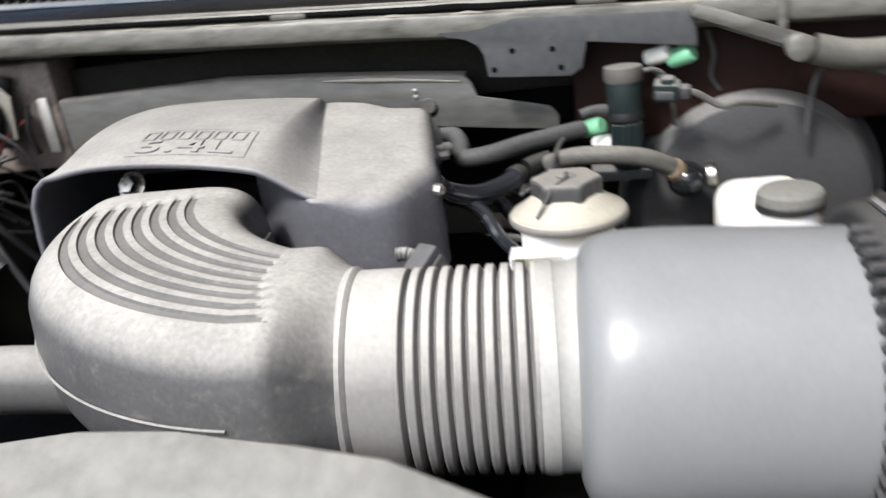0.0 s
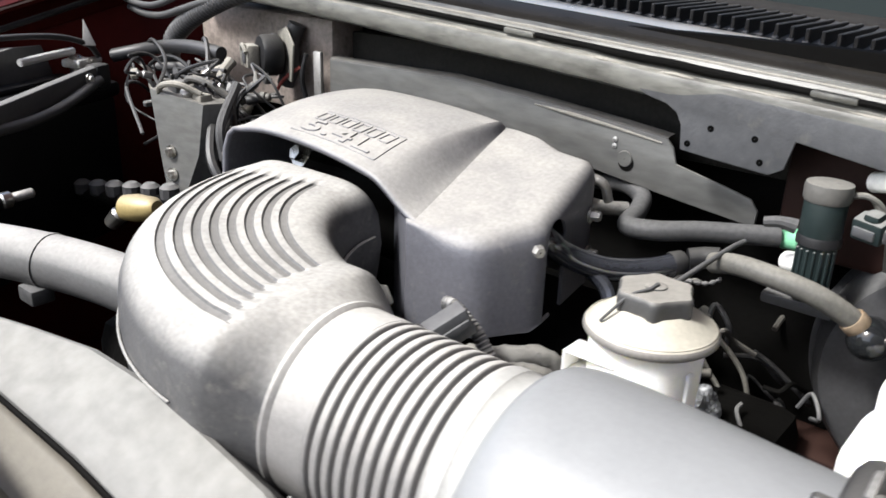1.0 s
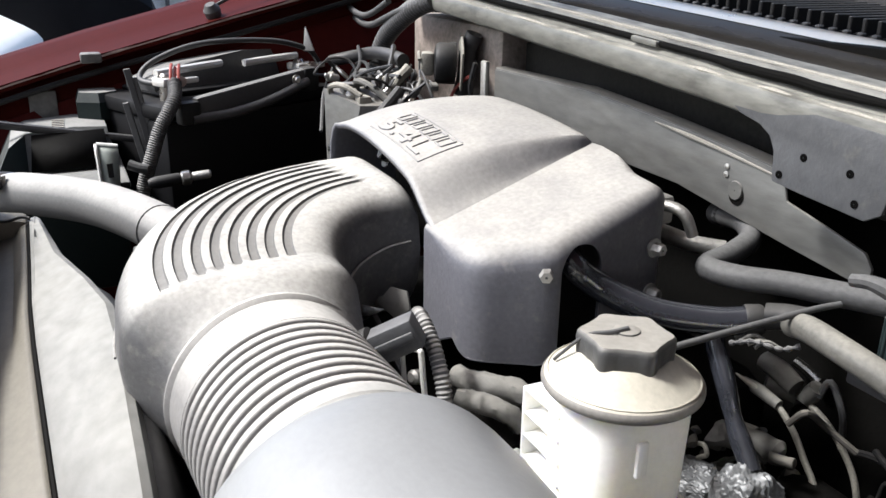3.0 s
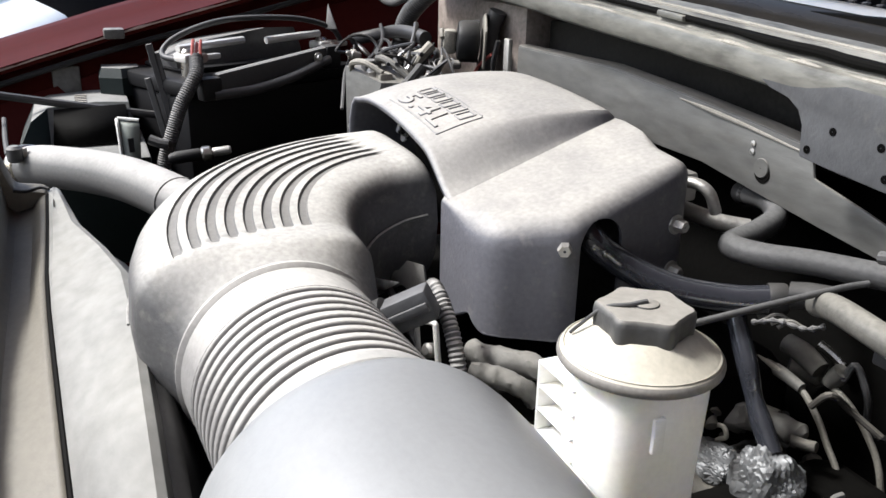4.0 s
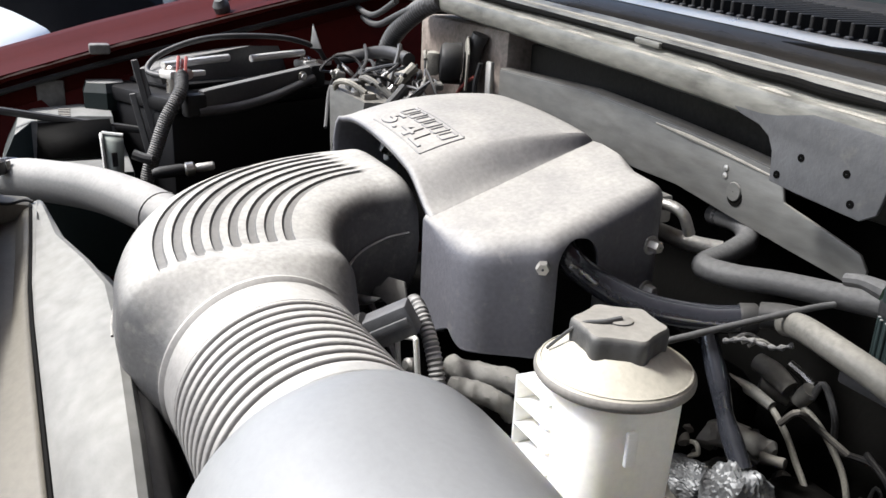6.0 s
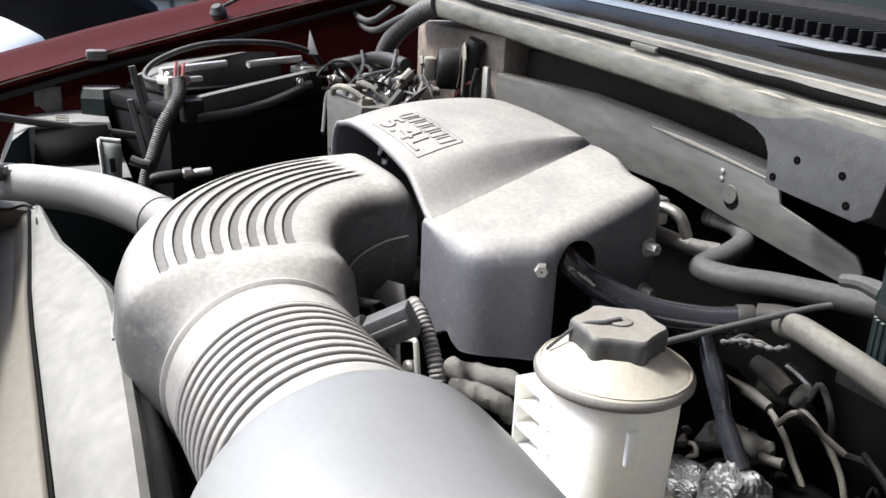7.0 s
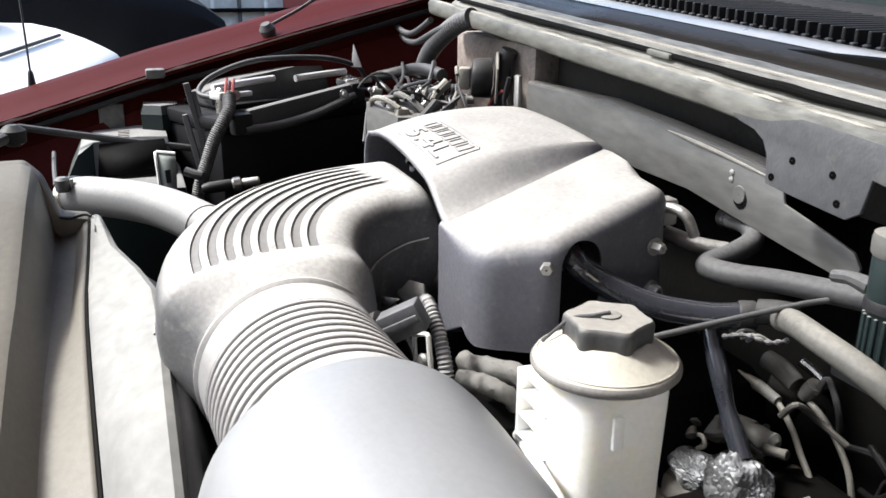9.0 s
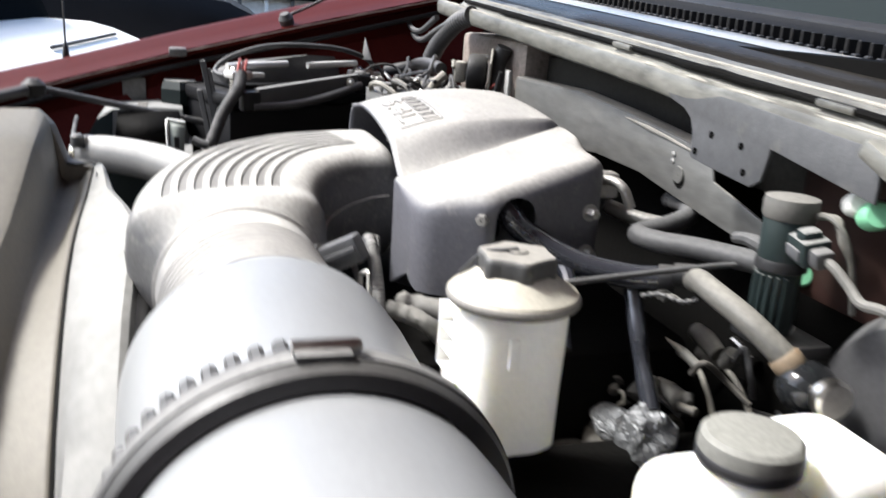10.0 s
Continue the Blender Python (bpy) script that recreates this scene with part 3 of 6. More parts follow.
for sx in (-0.78, 0.80):
    for y in (0.35, 3.4):
        wm = along((sx, y, 0.38), (sx * 2, y, 0.38))
        wheel = part("wheel", lathe([(0.05, -0.12), (0.36, -0.12), (0.38, -0.09), (0.38, 0.09), (0.36, 0.12), (0.05, 0.12)], wm, 32), "rubber", truck)
        part("rim", lathe([(0.01, 0.10), (0.20, 0.12), (0.22, 0.125)], wm, 32, caps=False), "steel", wheel)
part("chassis", box((-0.5, -0.1, 0.38), (0.52, 5.0, 0.56), 0.02), "black_and_shade", truck)
part("load_bed", box((-0.9, 3.05, 0.55), (0.94, 4.9, 1.15), 0.03), "red", truck)

# ---- radiator, its tan frame and the fan shroud ----
rad = thing("radiator", "tan dusty radiator frame with a pale fan shroud", "radiator")
cols = ((-0.43, 1.018, 0.288, 1.020, 1.075), (-0.35, 1.004, 0.312, 1.012, 1.056), (-0.28, 0.997, 0.331, 1.012, 1.034), (-0.22, 0.992, 0.343, 1.013, 1.016), (-0.16, 0.985, 0.345, 1.011, 1.003),
        (-0.10, 0.970, 0.345, 1.001, 0.984), (-0.05, 0.952, 0.345, 0.991, 0.966), (0.0, 0.928, 0.345, 0.966, 0.94), (0.06, 0.885, 0.345, 0.925, 0.90), (0.12, 0.82, 0.345, 0.865, 0.84))
# x, seam height, rim's y, rim's height, height of the tan frame's top
sheet(part("frame", loft([[V(x, 0.12, zt - 0.03), V(x, 0.145, zt - 0.004), V(x, 0.16, zt), V(x, 0.236, zt), V(x, 0.243, zt - 0.003), V(x, 0.247, zt - 0.012), V(x, 0.255, zs - 0.012), V(x, 0.261, zs - 0.018), V(x, 0.276, zs - 0.015), V(x, 0.283 + 0.05 * max(0.0, x + 0.26), zs - 0.006), V(x, 0.287 + 0.05 * max(0.0, x + 0.26), zs - 0.004)] for x, zs, yr, zr, zt in cols], closed=False), "tan", rad, "tan dusty radiator top frame with a trough"), 0.003)
part("frame_end", prism([(0.12, 0.9), (0.12, 1.05), (0.16, 1.075), (0.236, 1.075), (0.25, 1.06), (0.262, 1.022), (0.288, 1.018), (0.288, 0.9)], 0.03, Matrix(((0, 0, 1, -0.46), (1, 0, 0, 0), (0, 1, 0, 0), (0, 0, 0, 1))), 0.004), "tan", rad)
rows = []
for x, zs, yr, zr, zt in cols:
    w = 0.05 * max(0.0, x + 0.26)
    rows.append([V(x, 0.291 + w, zs - 0.01), V(x, 0.2915 + w, zs), V(x, 0.294 + w, zs + 0.003), V(x, 0.294 + (yr - 0.294) * 0.35, zs + (zr - zs) * 0.45), V(x, 0.294 + (yr - 0.294) * 0.75, zs + (zr - zs) * 0.9), V(x, max(yr - 0.004, 0.296), zr), V(x, max(yr, 0.298), zr - 0.002), V(x, max(yr + 0.003, 0.300), zr - 0.008)])
fine = []
for a, b in zip(rows, rows[1:]):
    fine += [[p.lerp(q, k / 4) for p, q in zip(a, b)] for k in range(4)]
sheet(part("fan_shroud", loft(fine + [rows[-1]], closed=False), "shroud", rad, "pale dusty fan shroud with a curved top"), 0.003)
inner = [[V(x, max(yr + 0.003, 0.300), zr - 0.008), V(x, yr + 0.012, zr - 0.016), V(x, yr + 0.030, zr - 0.085), V(x, yr + 0.030, zr - 0.25)] for x, zs, yr, zr, zt in cols[2:]]
sheet(part("shroud_ring", loft(inner, closed=False), "black", rad, "dark inner ring of the shroud"), 0.003)
part("seam", tube([(x, 0.289 + 0.05 * max(0.0, x + 0.26), zs - 0.004) for x, zs, yr, zr, zt in cols], 0.0022, 8, 4), "black_and_shade", rad)
part("clip", tube([(-0.428, 0.262, 1.022), (-0.430, 0.272, 1.020), (-0.428, 0.284, 1.023), (-0.424, 0.291, 1.022)], 0.0016, 6), "black", rad)
part("core", box((-0.44, 0.15, 0.5), (0.30, 0.28, 0.80), 0.003), "black_and_shade", rad)

# ---- the engine below, near black with the bay's shade in its colour ----
engine = thing("engine", "near-black engine block under the intake, shade in its colour", "engine")
part("block", box((-0.50, 0.36, 0.60), (0.06, 0.84, 0.86), 0.02), "black_and_shade", engine)
part("intake_manifold", box((-0.40, 0.42, 0.85), (-0.03, 0.80, 0.955), 0.03), "black_and_shade", engine, "near-black intake manifold, shade in its colour")
part("valve_cover", box((0.0, 0.40, 0.80), (0.10, 0.80, 0.90), 0.02), "black_and_shade", engine)


# ---- intake: elbow, bellows and tube ----
def elbow_thing():
    """The flat oval elbow: straight from the cuff, a quarter turn, then back to the throttle. Eight slots are sunk into its top."""
    el = thing("intake_elbow", "dusty dark grey plastic intake elbow with curved slots", "air intake")
    cx, cy = -0.132, 0.54
    r_in, r_out = 0.049, 0.200
    slots = [0.088 + i * 0.0117 for i in range(8)]
    starts = [-0.131 + max(0, i - 2) * 0.0046 for i in range(8)]
    # positions across the section, as radii from the centre of the turn
    cols = set()
    for r in slots:
        for d in (-0.0033, -0.0025, 0.0025, 0.0033):
            cols.add(round(r + d, 5))
    mid, half = (r_in + r_out) / 2, (r_out - r_in) / 2
    for i in range(41):
        r = mid - half * math.cos(math.pi * i / 40)
        if all(abs(r - c) > 0.0022 for c in cols) and not (slots[0] - 0.003 < r < slots[-1] + 0.003):
            cols.add(round(r, 5))
    cols = sorted(cols | {round(r_in, 5), round(r_out, 5)})
    # stations along the way: (kind, value); the first leg runs along -x, the last along +y
    stations = [("x", x) for x in (-0.066, -0.068, -0.074, -0.082, -0.090, -0.097, -0.103, -0.1045, -0.108, -0.1125, -0.117, -0.1215, -0.126, -0.1295, -0.1315)] + [("a", 90 * i / 36) for i in range(37)] + [("y", y) for y in (0.5405, 0.544, 0.548, 0.552, 0.556, 0.559, 0.5615, 0.563, 0.5635)]
    top, sunken = [], []
    for kind, v in stations:
        ringt, ringb = [], []
        for r in cols:
            u = max(-1.0, min(1.0, (r - mid) / half))
            f = (1 - abs(u) ** 4.0) ** (1 / 2.6) if u > 0 else (1 - abs(u) ** 6.0) ** (1 / 3.2)
            if kind == "x":
                x, y, s = v, cy - r, 0.0
                k = max(0.0, min(1.0, (v + 0.112) / 0.044))
                k = k * k * (3 - 2 * k)
                f2 = math.sqrt(max(0.0, 1 - u * u))
                f = f * (1 - k) + f2 * k
                y = (cy - r) * (1 - k) + (CUFF_Y - u * 0.0605) * k
                zt, zb = (1.016 + 0.049 * f) * (1 - k) + (CUFF_Z + 0.0605 * f2) * k, (1.016 - 0.058 * f) * (1 - k) + (CUFF_Z - 0.0605 * f2) * k
            else:
                if kind == "a":
                    a = radians(v)
                    x, y, s = cx - r * math.sin(a), cy - r * math.cos(a), v / 90
                else:
                    x, y, s = cx - r, v, 1.0 + (v - cy) / 0.3
                c = 1.016 + 0.020 * s
                zt, zb = c + 0.049 * f + 0.004 * math.sin(min(s, 1) * math.pi), c - 0.058 * f
                if kind == "y":
                    back = max(0.0, (v - 0.548) / 0.0156)
                    round_off = math.sqrt(max(0.0, 1 - back * back))
                    zt, zb = c + (zt - c) * (0.62 + 0.38 * round_off), c + (zb - c) * (0.62 + 0.38 * round_off)
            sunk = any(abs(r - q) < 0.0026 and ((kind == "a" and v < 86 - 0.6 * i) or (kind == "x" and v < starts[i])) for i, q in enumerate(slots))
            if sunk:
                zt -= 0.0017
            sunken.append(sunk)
            ringt.append(V(x, y, zt))
            ringb.append(V(x, y, zb))
        top.append(ringt + ringb[-2:0:-1])
        sunken += [False] * (len(cols) - 2)
    body = part("body", loft(top), "elbow", el, smooth=50)
    # slot floors take a darker grey than the top
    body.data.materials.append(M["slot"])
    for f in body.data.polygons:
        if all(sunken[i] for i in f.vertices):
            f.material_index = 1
    seam = []
    for kind, v in stations[14:]:
        r = r_out + 0.001
        if kind == "x":
            seam.append((v, cy - r, 1.013))
        elif kind == "a":
            if int(v * 2) % 5 == 0:
                a = radians(v)
                seam.append((cx - r * math.sin(a), cy - r * math.cos(a), 1.013 + 0.02 * v / 90))
    part("mould_seam", tube(seam, 0.0009, 6, 3), "elbow", el, "raised moulding seam")
    r = r_in - 0.0008
    inner = [(cx - r * math.sin(radians(a)), cy - r * math.cos(radians(a)), 1.022 + 0.020 * a / 90) for a in range(10, 91, 10)] + [(cx - r, 0.555, 1.044)]
    part("inner_flange", tube(inner, 0.0016, 6, 3), "elbow", el, "moulding flange on the inner side")
    return el


CUFF_Y, CUFF_Z = 0.424, 0.997
elbow_thing()

pipe = thing("intake_tube", "grey intake tube with dusty rubber bellows and clamps", "air intake")
ax = along((-0.074, CUFF_Y, CUFF_Z), (0.926, CUFF_Y + 0.085, CUFF_Z - 0.045))
part("cuff", lathe([(0.054, -0.012), (0.0622, -0.012), (0.0640, -0.010), (0.0642, -0.0075), (0.0628, -0.0055), (0.0618, -0.0045), (0.0618, 0.006), (0.0618, 0.016), (0.0618, 0.0214)], ax, 64, caps=False), "bellows", pipe, "dusty pale rubber cuff")
prof = []
for i in range(9 * 16 + 1):
    q = i / 16
    g = (q % 1.0) - 0.5
    prof.append((0.0622 - 0.0058 * math.exp(-(g / 0.15) ** 2) - 0.0006 * abs(math.cos(math.pi * q)), 0.0214 + 0.0086 * q))
part("bellows", lathe(prof, ax, 72, caps=False), "bellows", pipe, "dusty ribbed rubber bellows")
part("bellows_end", lathe([(0.0615, 0.0986), (0.0624, 0.100), (0.0626, 0.108), (0.0616, 0.1095), (0.0618, 0.119), (0.0630, 0.122), (0.0640, 0.126), (0.0655, 0.132)], ax, 64, caps=False), "tubeend", pipe, "pale dusty ring")
part("cuff_tab", box((-0.004, 0.0606, 0.002), (0.004, 0.0640, 0.005), 0.001, ax @ pose(0, 0, 0, 0, 0, 128), 1), "tubeend", pipe)
# the duct leaves the bellows at a slight bend
DUCT = V(0.0506, 0.4280, 0.9905)
dx = along(DUCT, DUCT + V(1, 0.0455, -0.0484))
part("duct", lathe([(0.0600, -0.004), (0.0655, -0.0025), (0.0705, -0.0005), (0.0750, 0.0030), (0.0782, 0.0080), (0.0803, 0.0150), (0.0815, 0.026), (0.0820, 0.045), (0.0812, 0.08), (0.0797, 0.12), (0.0787, 0.158)], dx, 96, caps=False), "tube", pipe, "smooth light grey plastic duct")
CL, RB = 0.143, 0.0792
band = part("clamp_band", lathe([(RB, CL), (RB + 0.0060, CL), (RB + 0.0105, CL + 0.003), (RB + 0.0125, CL + 0.008), (RB + 0.0125, CL + 0.022), (RB + 0.0105, CL + 0.027), (RB + 0.0035, CL + 0.029)], dx, 96, caps=False), "rubber", pipe, "dark rubber coupling band")
for i in range(19):
    part("tooth", box((-0.0033, RB + 0.0005, CL - 0.0085), (0.0033, RB + 0.0105, CL + 0.008), 0.0018, dx @ pose(0, 0, 0, 0, 0, 8 + i * 6.6), 1), "rubber", band)
part("clamp_strap", lathe([(RB + 0.0123, CL + 0.0105), (RB + 0.0135, CL + 0.0108), (RB + 0.0135, CL + 0.0196), (RB + 0.0123, CL + 0.020)], dx, 96, caps=False), "booster", band, "dusty steel strap round the band")
part("clamp_screw_box", box((-0.014, RB + 0.0120, CL + 0.008), (0.010, RB + 0.0160, CL + 0.022), 0.002, dx @ pose(0, 0, 0, 0, 0, -2), 2), "booster", band, "dark screw housing of the clamp")
part("clamp_screw", lathe([(0.0030, -0.014), (0.0030, 0.012), (0.002, 0.014)], dx @ pose(0, 0, 0, 0, 0, -2) @ pose(0, RB + 0.0160, CL + 0.0145, 0, 90, 0), 12), "steel", band)
part("filter_end", lathe([(0.0760, CL + 0.018), (0.0800, CL + 0.026), (0.0828, CL + 0.034), (0.0842, CL + 0.050), (0.0850, CL + 0.09), (0.0855, CL + 0.17), (0.05, CL + 0.18)], dx, 96, caps=False), "tube", pipe, "smooth grey end of the filter housing")


# ---- engine cover ----
def shoulder(x, y):
    return 1.064 + 0.25 * (y - 0.56) + 0.10 * (-0.085 - x)


def hump(x, y):
    q = max(0.0, (0.69 - y) / 0.135)
    return 1.090 + 0.025 * (1 - min(1.0, q) ** 2.2) + 0.016 * (1 - ((x + 0.30) / 0.13) ** 2) * (1 - 0.55 * max(0.0, (y - 0.56) / 0.145))


def cover_foot(x, y):
    """The lower edge: it climbs along the front, then drops in a short step at the near corner."""
    if y > 0.60:
        return 0.994
    k = max(0.0, min(1.0, (x + 0.104) / 0.012))
    return (0.976 + 0.55 * (min(x, -0.098) + 0.147)) * (1 - k) + 0.990 * k


def engine_cover():
    ec = thing("engine_cover", "dusty dark grey plastic engine cover with raised lettering", "engine cover")
    # the block at the near end: a rounded prism with a sloping top, notched for a hose
    plan = [(-0.142, 0.551), (-0.096, 0.556), (-0.084, 0.561), (-0.078, 0.568), (-0.060, 0.598), (-0.057, 0.606), (-0.058, 0.612), (-0.075, 0.700), (-0.080, 0.706), (-0.16, 0.708), (-0.20, 0.70), (-0.20, 0.60)]
    fine = []
    for (x0, y0), (x1, y1) in zip(plan, plan[1:] + plan[:1]):
        k = max(1, int(math.hypot(x1 - x0, y1 - y0) / 0.006))
        fine += [(x0 + (x1 - x0) * i / k, y0 + (y1 - y0) * i / k) for i in range(k)]
    gx, gy = -0.125, 0.63
    rings = []
    for inset, drop in [(0.9, 0), (0.6, 0), (0.3, 0)]:
        rings.append([V(x + (gx - x) * inset, y + (gy - y) * inset, shoulder(x + (gx - x) * inset, y + (gy - y) * inset)) for x, y in fine])
    R = 0.014
    for i in range(7):
        a = math.pi / 2 * i / 6
        inset, drop = R * (1 - math.sin(a)), R * (1 - math.cos(a))
        ring = []
        for x, y in fine:
            d = math.hypot(gx - x, gy - y)
            w = max(0.12, min(1.0, (x + 0.140) / 0.03))
            px, py = x + (gx - x) * inset * w / d, y + (gy - y) * inset * w / d
            ring.append(V(px, py, shoulder(px, py) - drop * w))
        rings.append(ring)
    n = len(fine)
    for k in range(1, 7):
        ring = []
        for x, y in fine:
            z0 = shoulder(x, y) - R * max(0.12, min(1.0, (x + 0.140) / 0.03))
            foot = cover_foot(x, y)
            ring.append(V(x, y, z0 + (foot - z0) * k / 6))
        rings.append(ring)
    bm = bmesh.new()
    vs = [[bm.verts.new(p) for p in r] for r in rings]
    for a, b in zip(vs, vs[1:]):
        for i in range(n):
            j = (i + 1) % n
            bm.faces.new((a[i], a[j], b[j], b[i]))
    bm.faces.new(vs[0])
    # the hump: arched sections from front to back
    secs = []
    for i in range(31):
        y = 0.553 + 0.155 * i / 30
        t = i / 30
        xe, xc = -0.186 + 0.016 * t, -0.136 - 0.034 * t
        zc = shoulder(xc, y) - 0.001
        he = hump(xe, y)
        dropb = max(0.0, (y - 0.695) / 0.013) ** 2 * 0.012
        pts = [(-0.376, 0.985), (-0.374, 1.02), (-0.372, 1.055), (-0.369, 1.080), (-0.362, 1.094), (-0.353, 1.1005)]
        for k in range(17):
            x = -0.342 + (xe + 0.342) * k / 16
            soft = 0.003 * max(0.0, (-0.30 - x) / 0.042) ** 2
            pts.append((x, hump(x, y) - soft))
        for k in range(1, 9):
            w = k / 8
            pts.append((xe + (xc - xe) * w, he + (zc - he) * (w * w * (3 - 2 * w) * 0.6 + w * 0.4)))
        pts += [(xc + 0.010, zc - 0.008)]
        secs.append([V(x, y, z - dropb) for x, z in pts])
    bm2 = loft(secs, closed=False)
    back = secs[-1]
    ob = part("shell", bm2, "cover", ec)
    sheet(ob, 0.004)
    blk = part("block", bm, "cover", ec)
    sheet(blk, 0.003)
    # the arched notch through which the hose leaves
    arch = [(0.6095, 0.94), (0.6095, 1.053)] + [(0.6275 - 0.018 * math.cos(math.pi * k / 16), 1.053 + 0.018 * math.sin(math.pi * k / 16)) for k in range(17)] + [(0.6455, 0.94)]
    cutter = part("cutter", prism(arch, 0.07, Matrix(((0, 0, 1, -0.100), (1, 0, 0, 0), (0, 1, 0, 0), (0, 0, 0, 1))), 0), "cover")
    cut = blk.modifiers.new("notch", "BOOLEAN")
    cut.operation, cut.solver, cut.object = "DIFFERENCE", "EXACT", cutter
    me = bpy.data.meshes.new_from_object(blk.evaluated_get(bpy.context.evaluated_depsgraph_get()))
    blk.modifiers.clear()
    blk.data = me
    me.set_sharp_from_angle(angle=radians(35))
    bpy.data.objects.remove(cutter)
    # back wall
    bm3 = bmesh.new()
    lo = [bm3.verts.new((v.x, v.y, 0.99)) for v in back]
    hi = [bm3.verts.new(v) for v in back]
    for i in range(len(back) - 1):
        bm3.faces.new((lo[i], lo[i + 1], hi[i + 1], hi[i]))
    part("back_wall", bm3, "cover", ec)
    hexbolt("bolt", (-0.0605, 0.6005, 1.055), (1, -0.6, 0), 0.0047, 0.009, ec, "alu")
    hexbolt("bolt", (-0.0718, 0.695, 1.056), (1, 0.2, 0), 0.0047, 0.009, ec, "alu")
    hexbolt("bolt", (-0.0718, 0.695, 1.022), (1, 0.2, 0), 0.0047, 0.009, ec, "alu")
    foot = [(x, y, cover_foot(x, y)) for x, y in fine[:20]]
    part("foot_rim", tube(foot, 0.0016, 8, 3), "cover", ec, "thin rim along the foot")
    # a pale scuff on the near corner
    wall = Matrix.Translation((-0.0641, 0.5912, 1.031)) @ V(0.857, -0.514, 0).to_track_quat("Z", "Y").to_matrix().to_4x4()
    for k, (px, py, size) in enumerate(((0, 0, 0.0060), (-0.004, 0.009, 0.0022), (0.006, -0.007, 0.0016))):
        star = [(px + size * (1.0 if i % 2 else 0.45) * (1 + 0.3 * noise.noise(V(i, k, 0))) * math.cos(i * math.pi / 7), py + size * (1.0 if i % 2 else 0.45) * math.sin(i * math.pi / 7)) for i in range(14)]
        part("scuff", prism(star, 0.0004, wall, 0), "tubeend", ec, "pale scuff mark")
    # raised badge: a frame, bars for the name and the size in letters
    o, ex = V(-0.287, 0.5635, hump(-0.287, 0.5635) + 0.002), V(0.094, 0.003, hump(-0.193, 0.5665) - hump(-0.287, 0.5635))
    ey = V(0, 0.037, hump(-0.24, 0.606) - hump(-0.24, 0.564))

    def on(u, v, lift=0.0):
        p = o + ex * u + ey * v
        return V(p.x, p.y, hump(p.x, p.y) + 0.0022 + lift)

    def ridge(name, uv, r=0.0009):
        bm = bmesh.new()
        for a, b in zip(uv, uv[1:]):
            tube([on(*a), on((a[0] + b[0]) / 2, (a[1] + b[1]) / 2), on(*b)], r, 6, 3, bm=bm)
        return part(name, bm, "cover", ec)

    ridge("badge_frame", [(0.0, 0.0), (1.0, 0.0), (1.0, 1.0)])
    ridge("badge_frame", [(0.98, 1.02), (0.05, 1.02)], 0.0007)
    for i in range(6):
        u = 0.06 + i * 0.152
        ridge("badge_block", [(u, 0.60), (u + 0.012, 0.93), (u + 0.112, 0.93), (u + 0.10, 0.60), (u, 0.60)], 0.0010)
    cu = bpy.data.curves.new("size_lettering", "FONT")
    cu.body, cu.size, cu.extrude, cu.bevel_depth, cu.space_character, cu.offset = "5.4L", 0.033, 0.0008, 0.0004, 1.08, 0.0
    tmp = new("tmp", cu)
    me = bpy.data.meshes.new_from_object(tmp.evaluated_get(bpy.context.evaluated_depsgraph_get()))
    bpy.data.objects.remove(tmp)
    for v in me.vertices:
        u, w, h = v.co.x * 1.30 / 0.094 + 0.06, v.co.y / 0.052 + 0.08, v.co.z
        p = on(u, w)
        v.co = (p.x, p.y, p.z + h)
    me.materials.clear()
    me.materials.append(M["cover"])
    lt = new("size_lettering", me)
    lt.parent = ec
    lt["label"] = "raised lettering reading 5.4L"
    return ec


engine_cover()


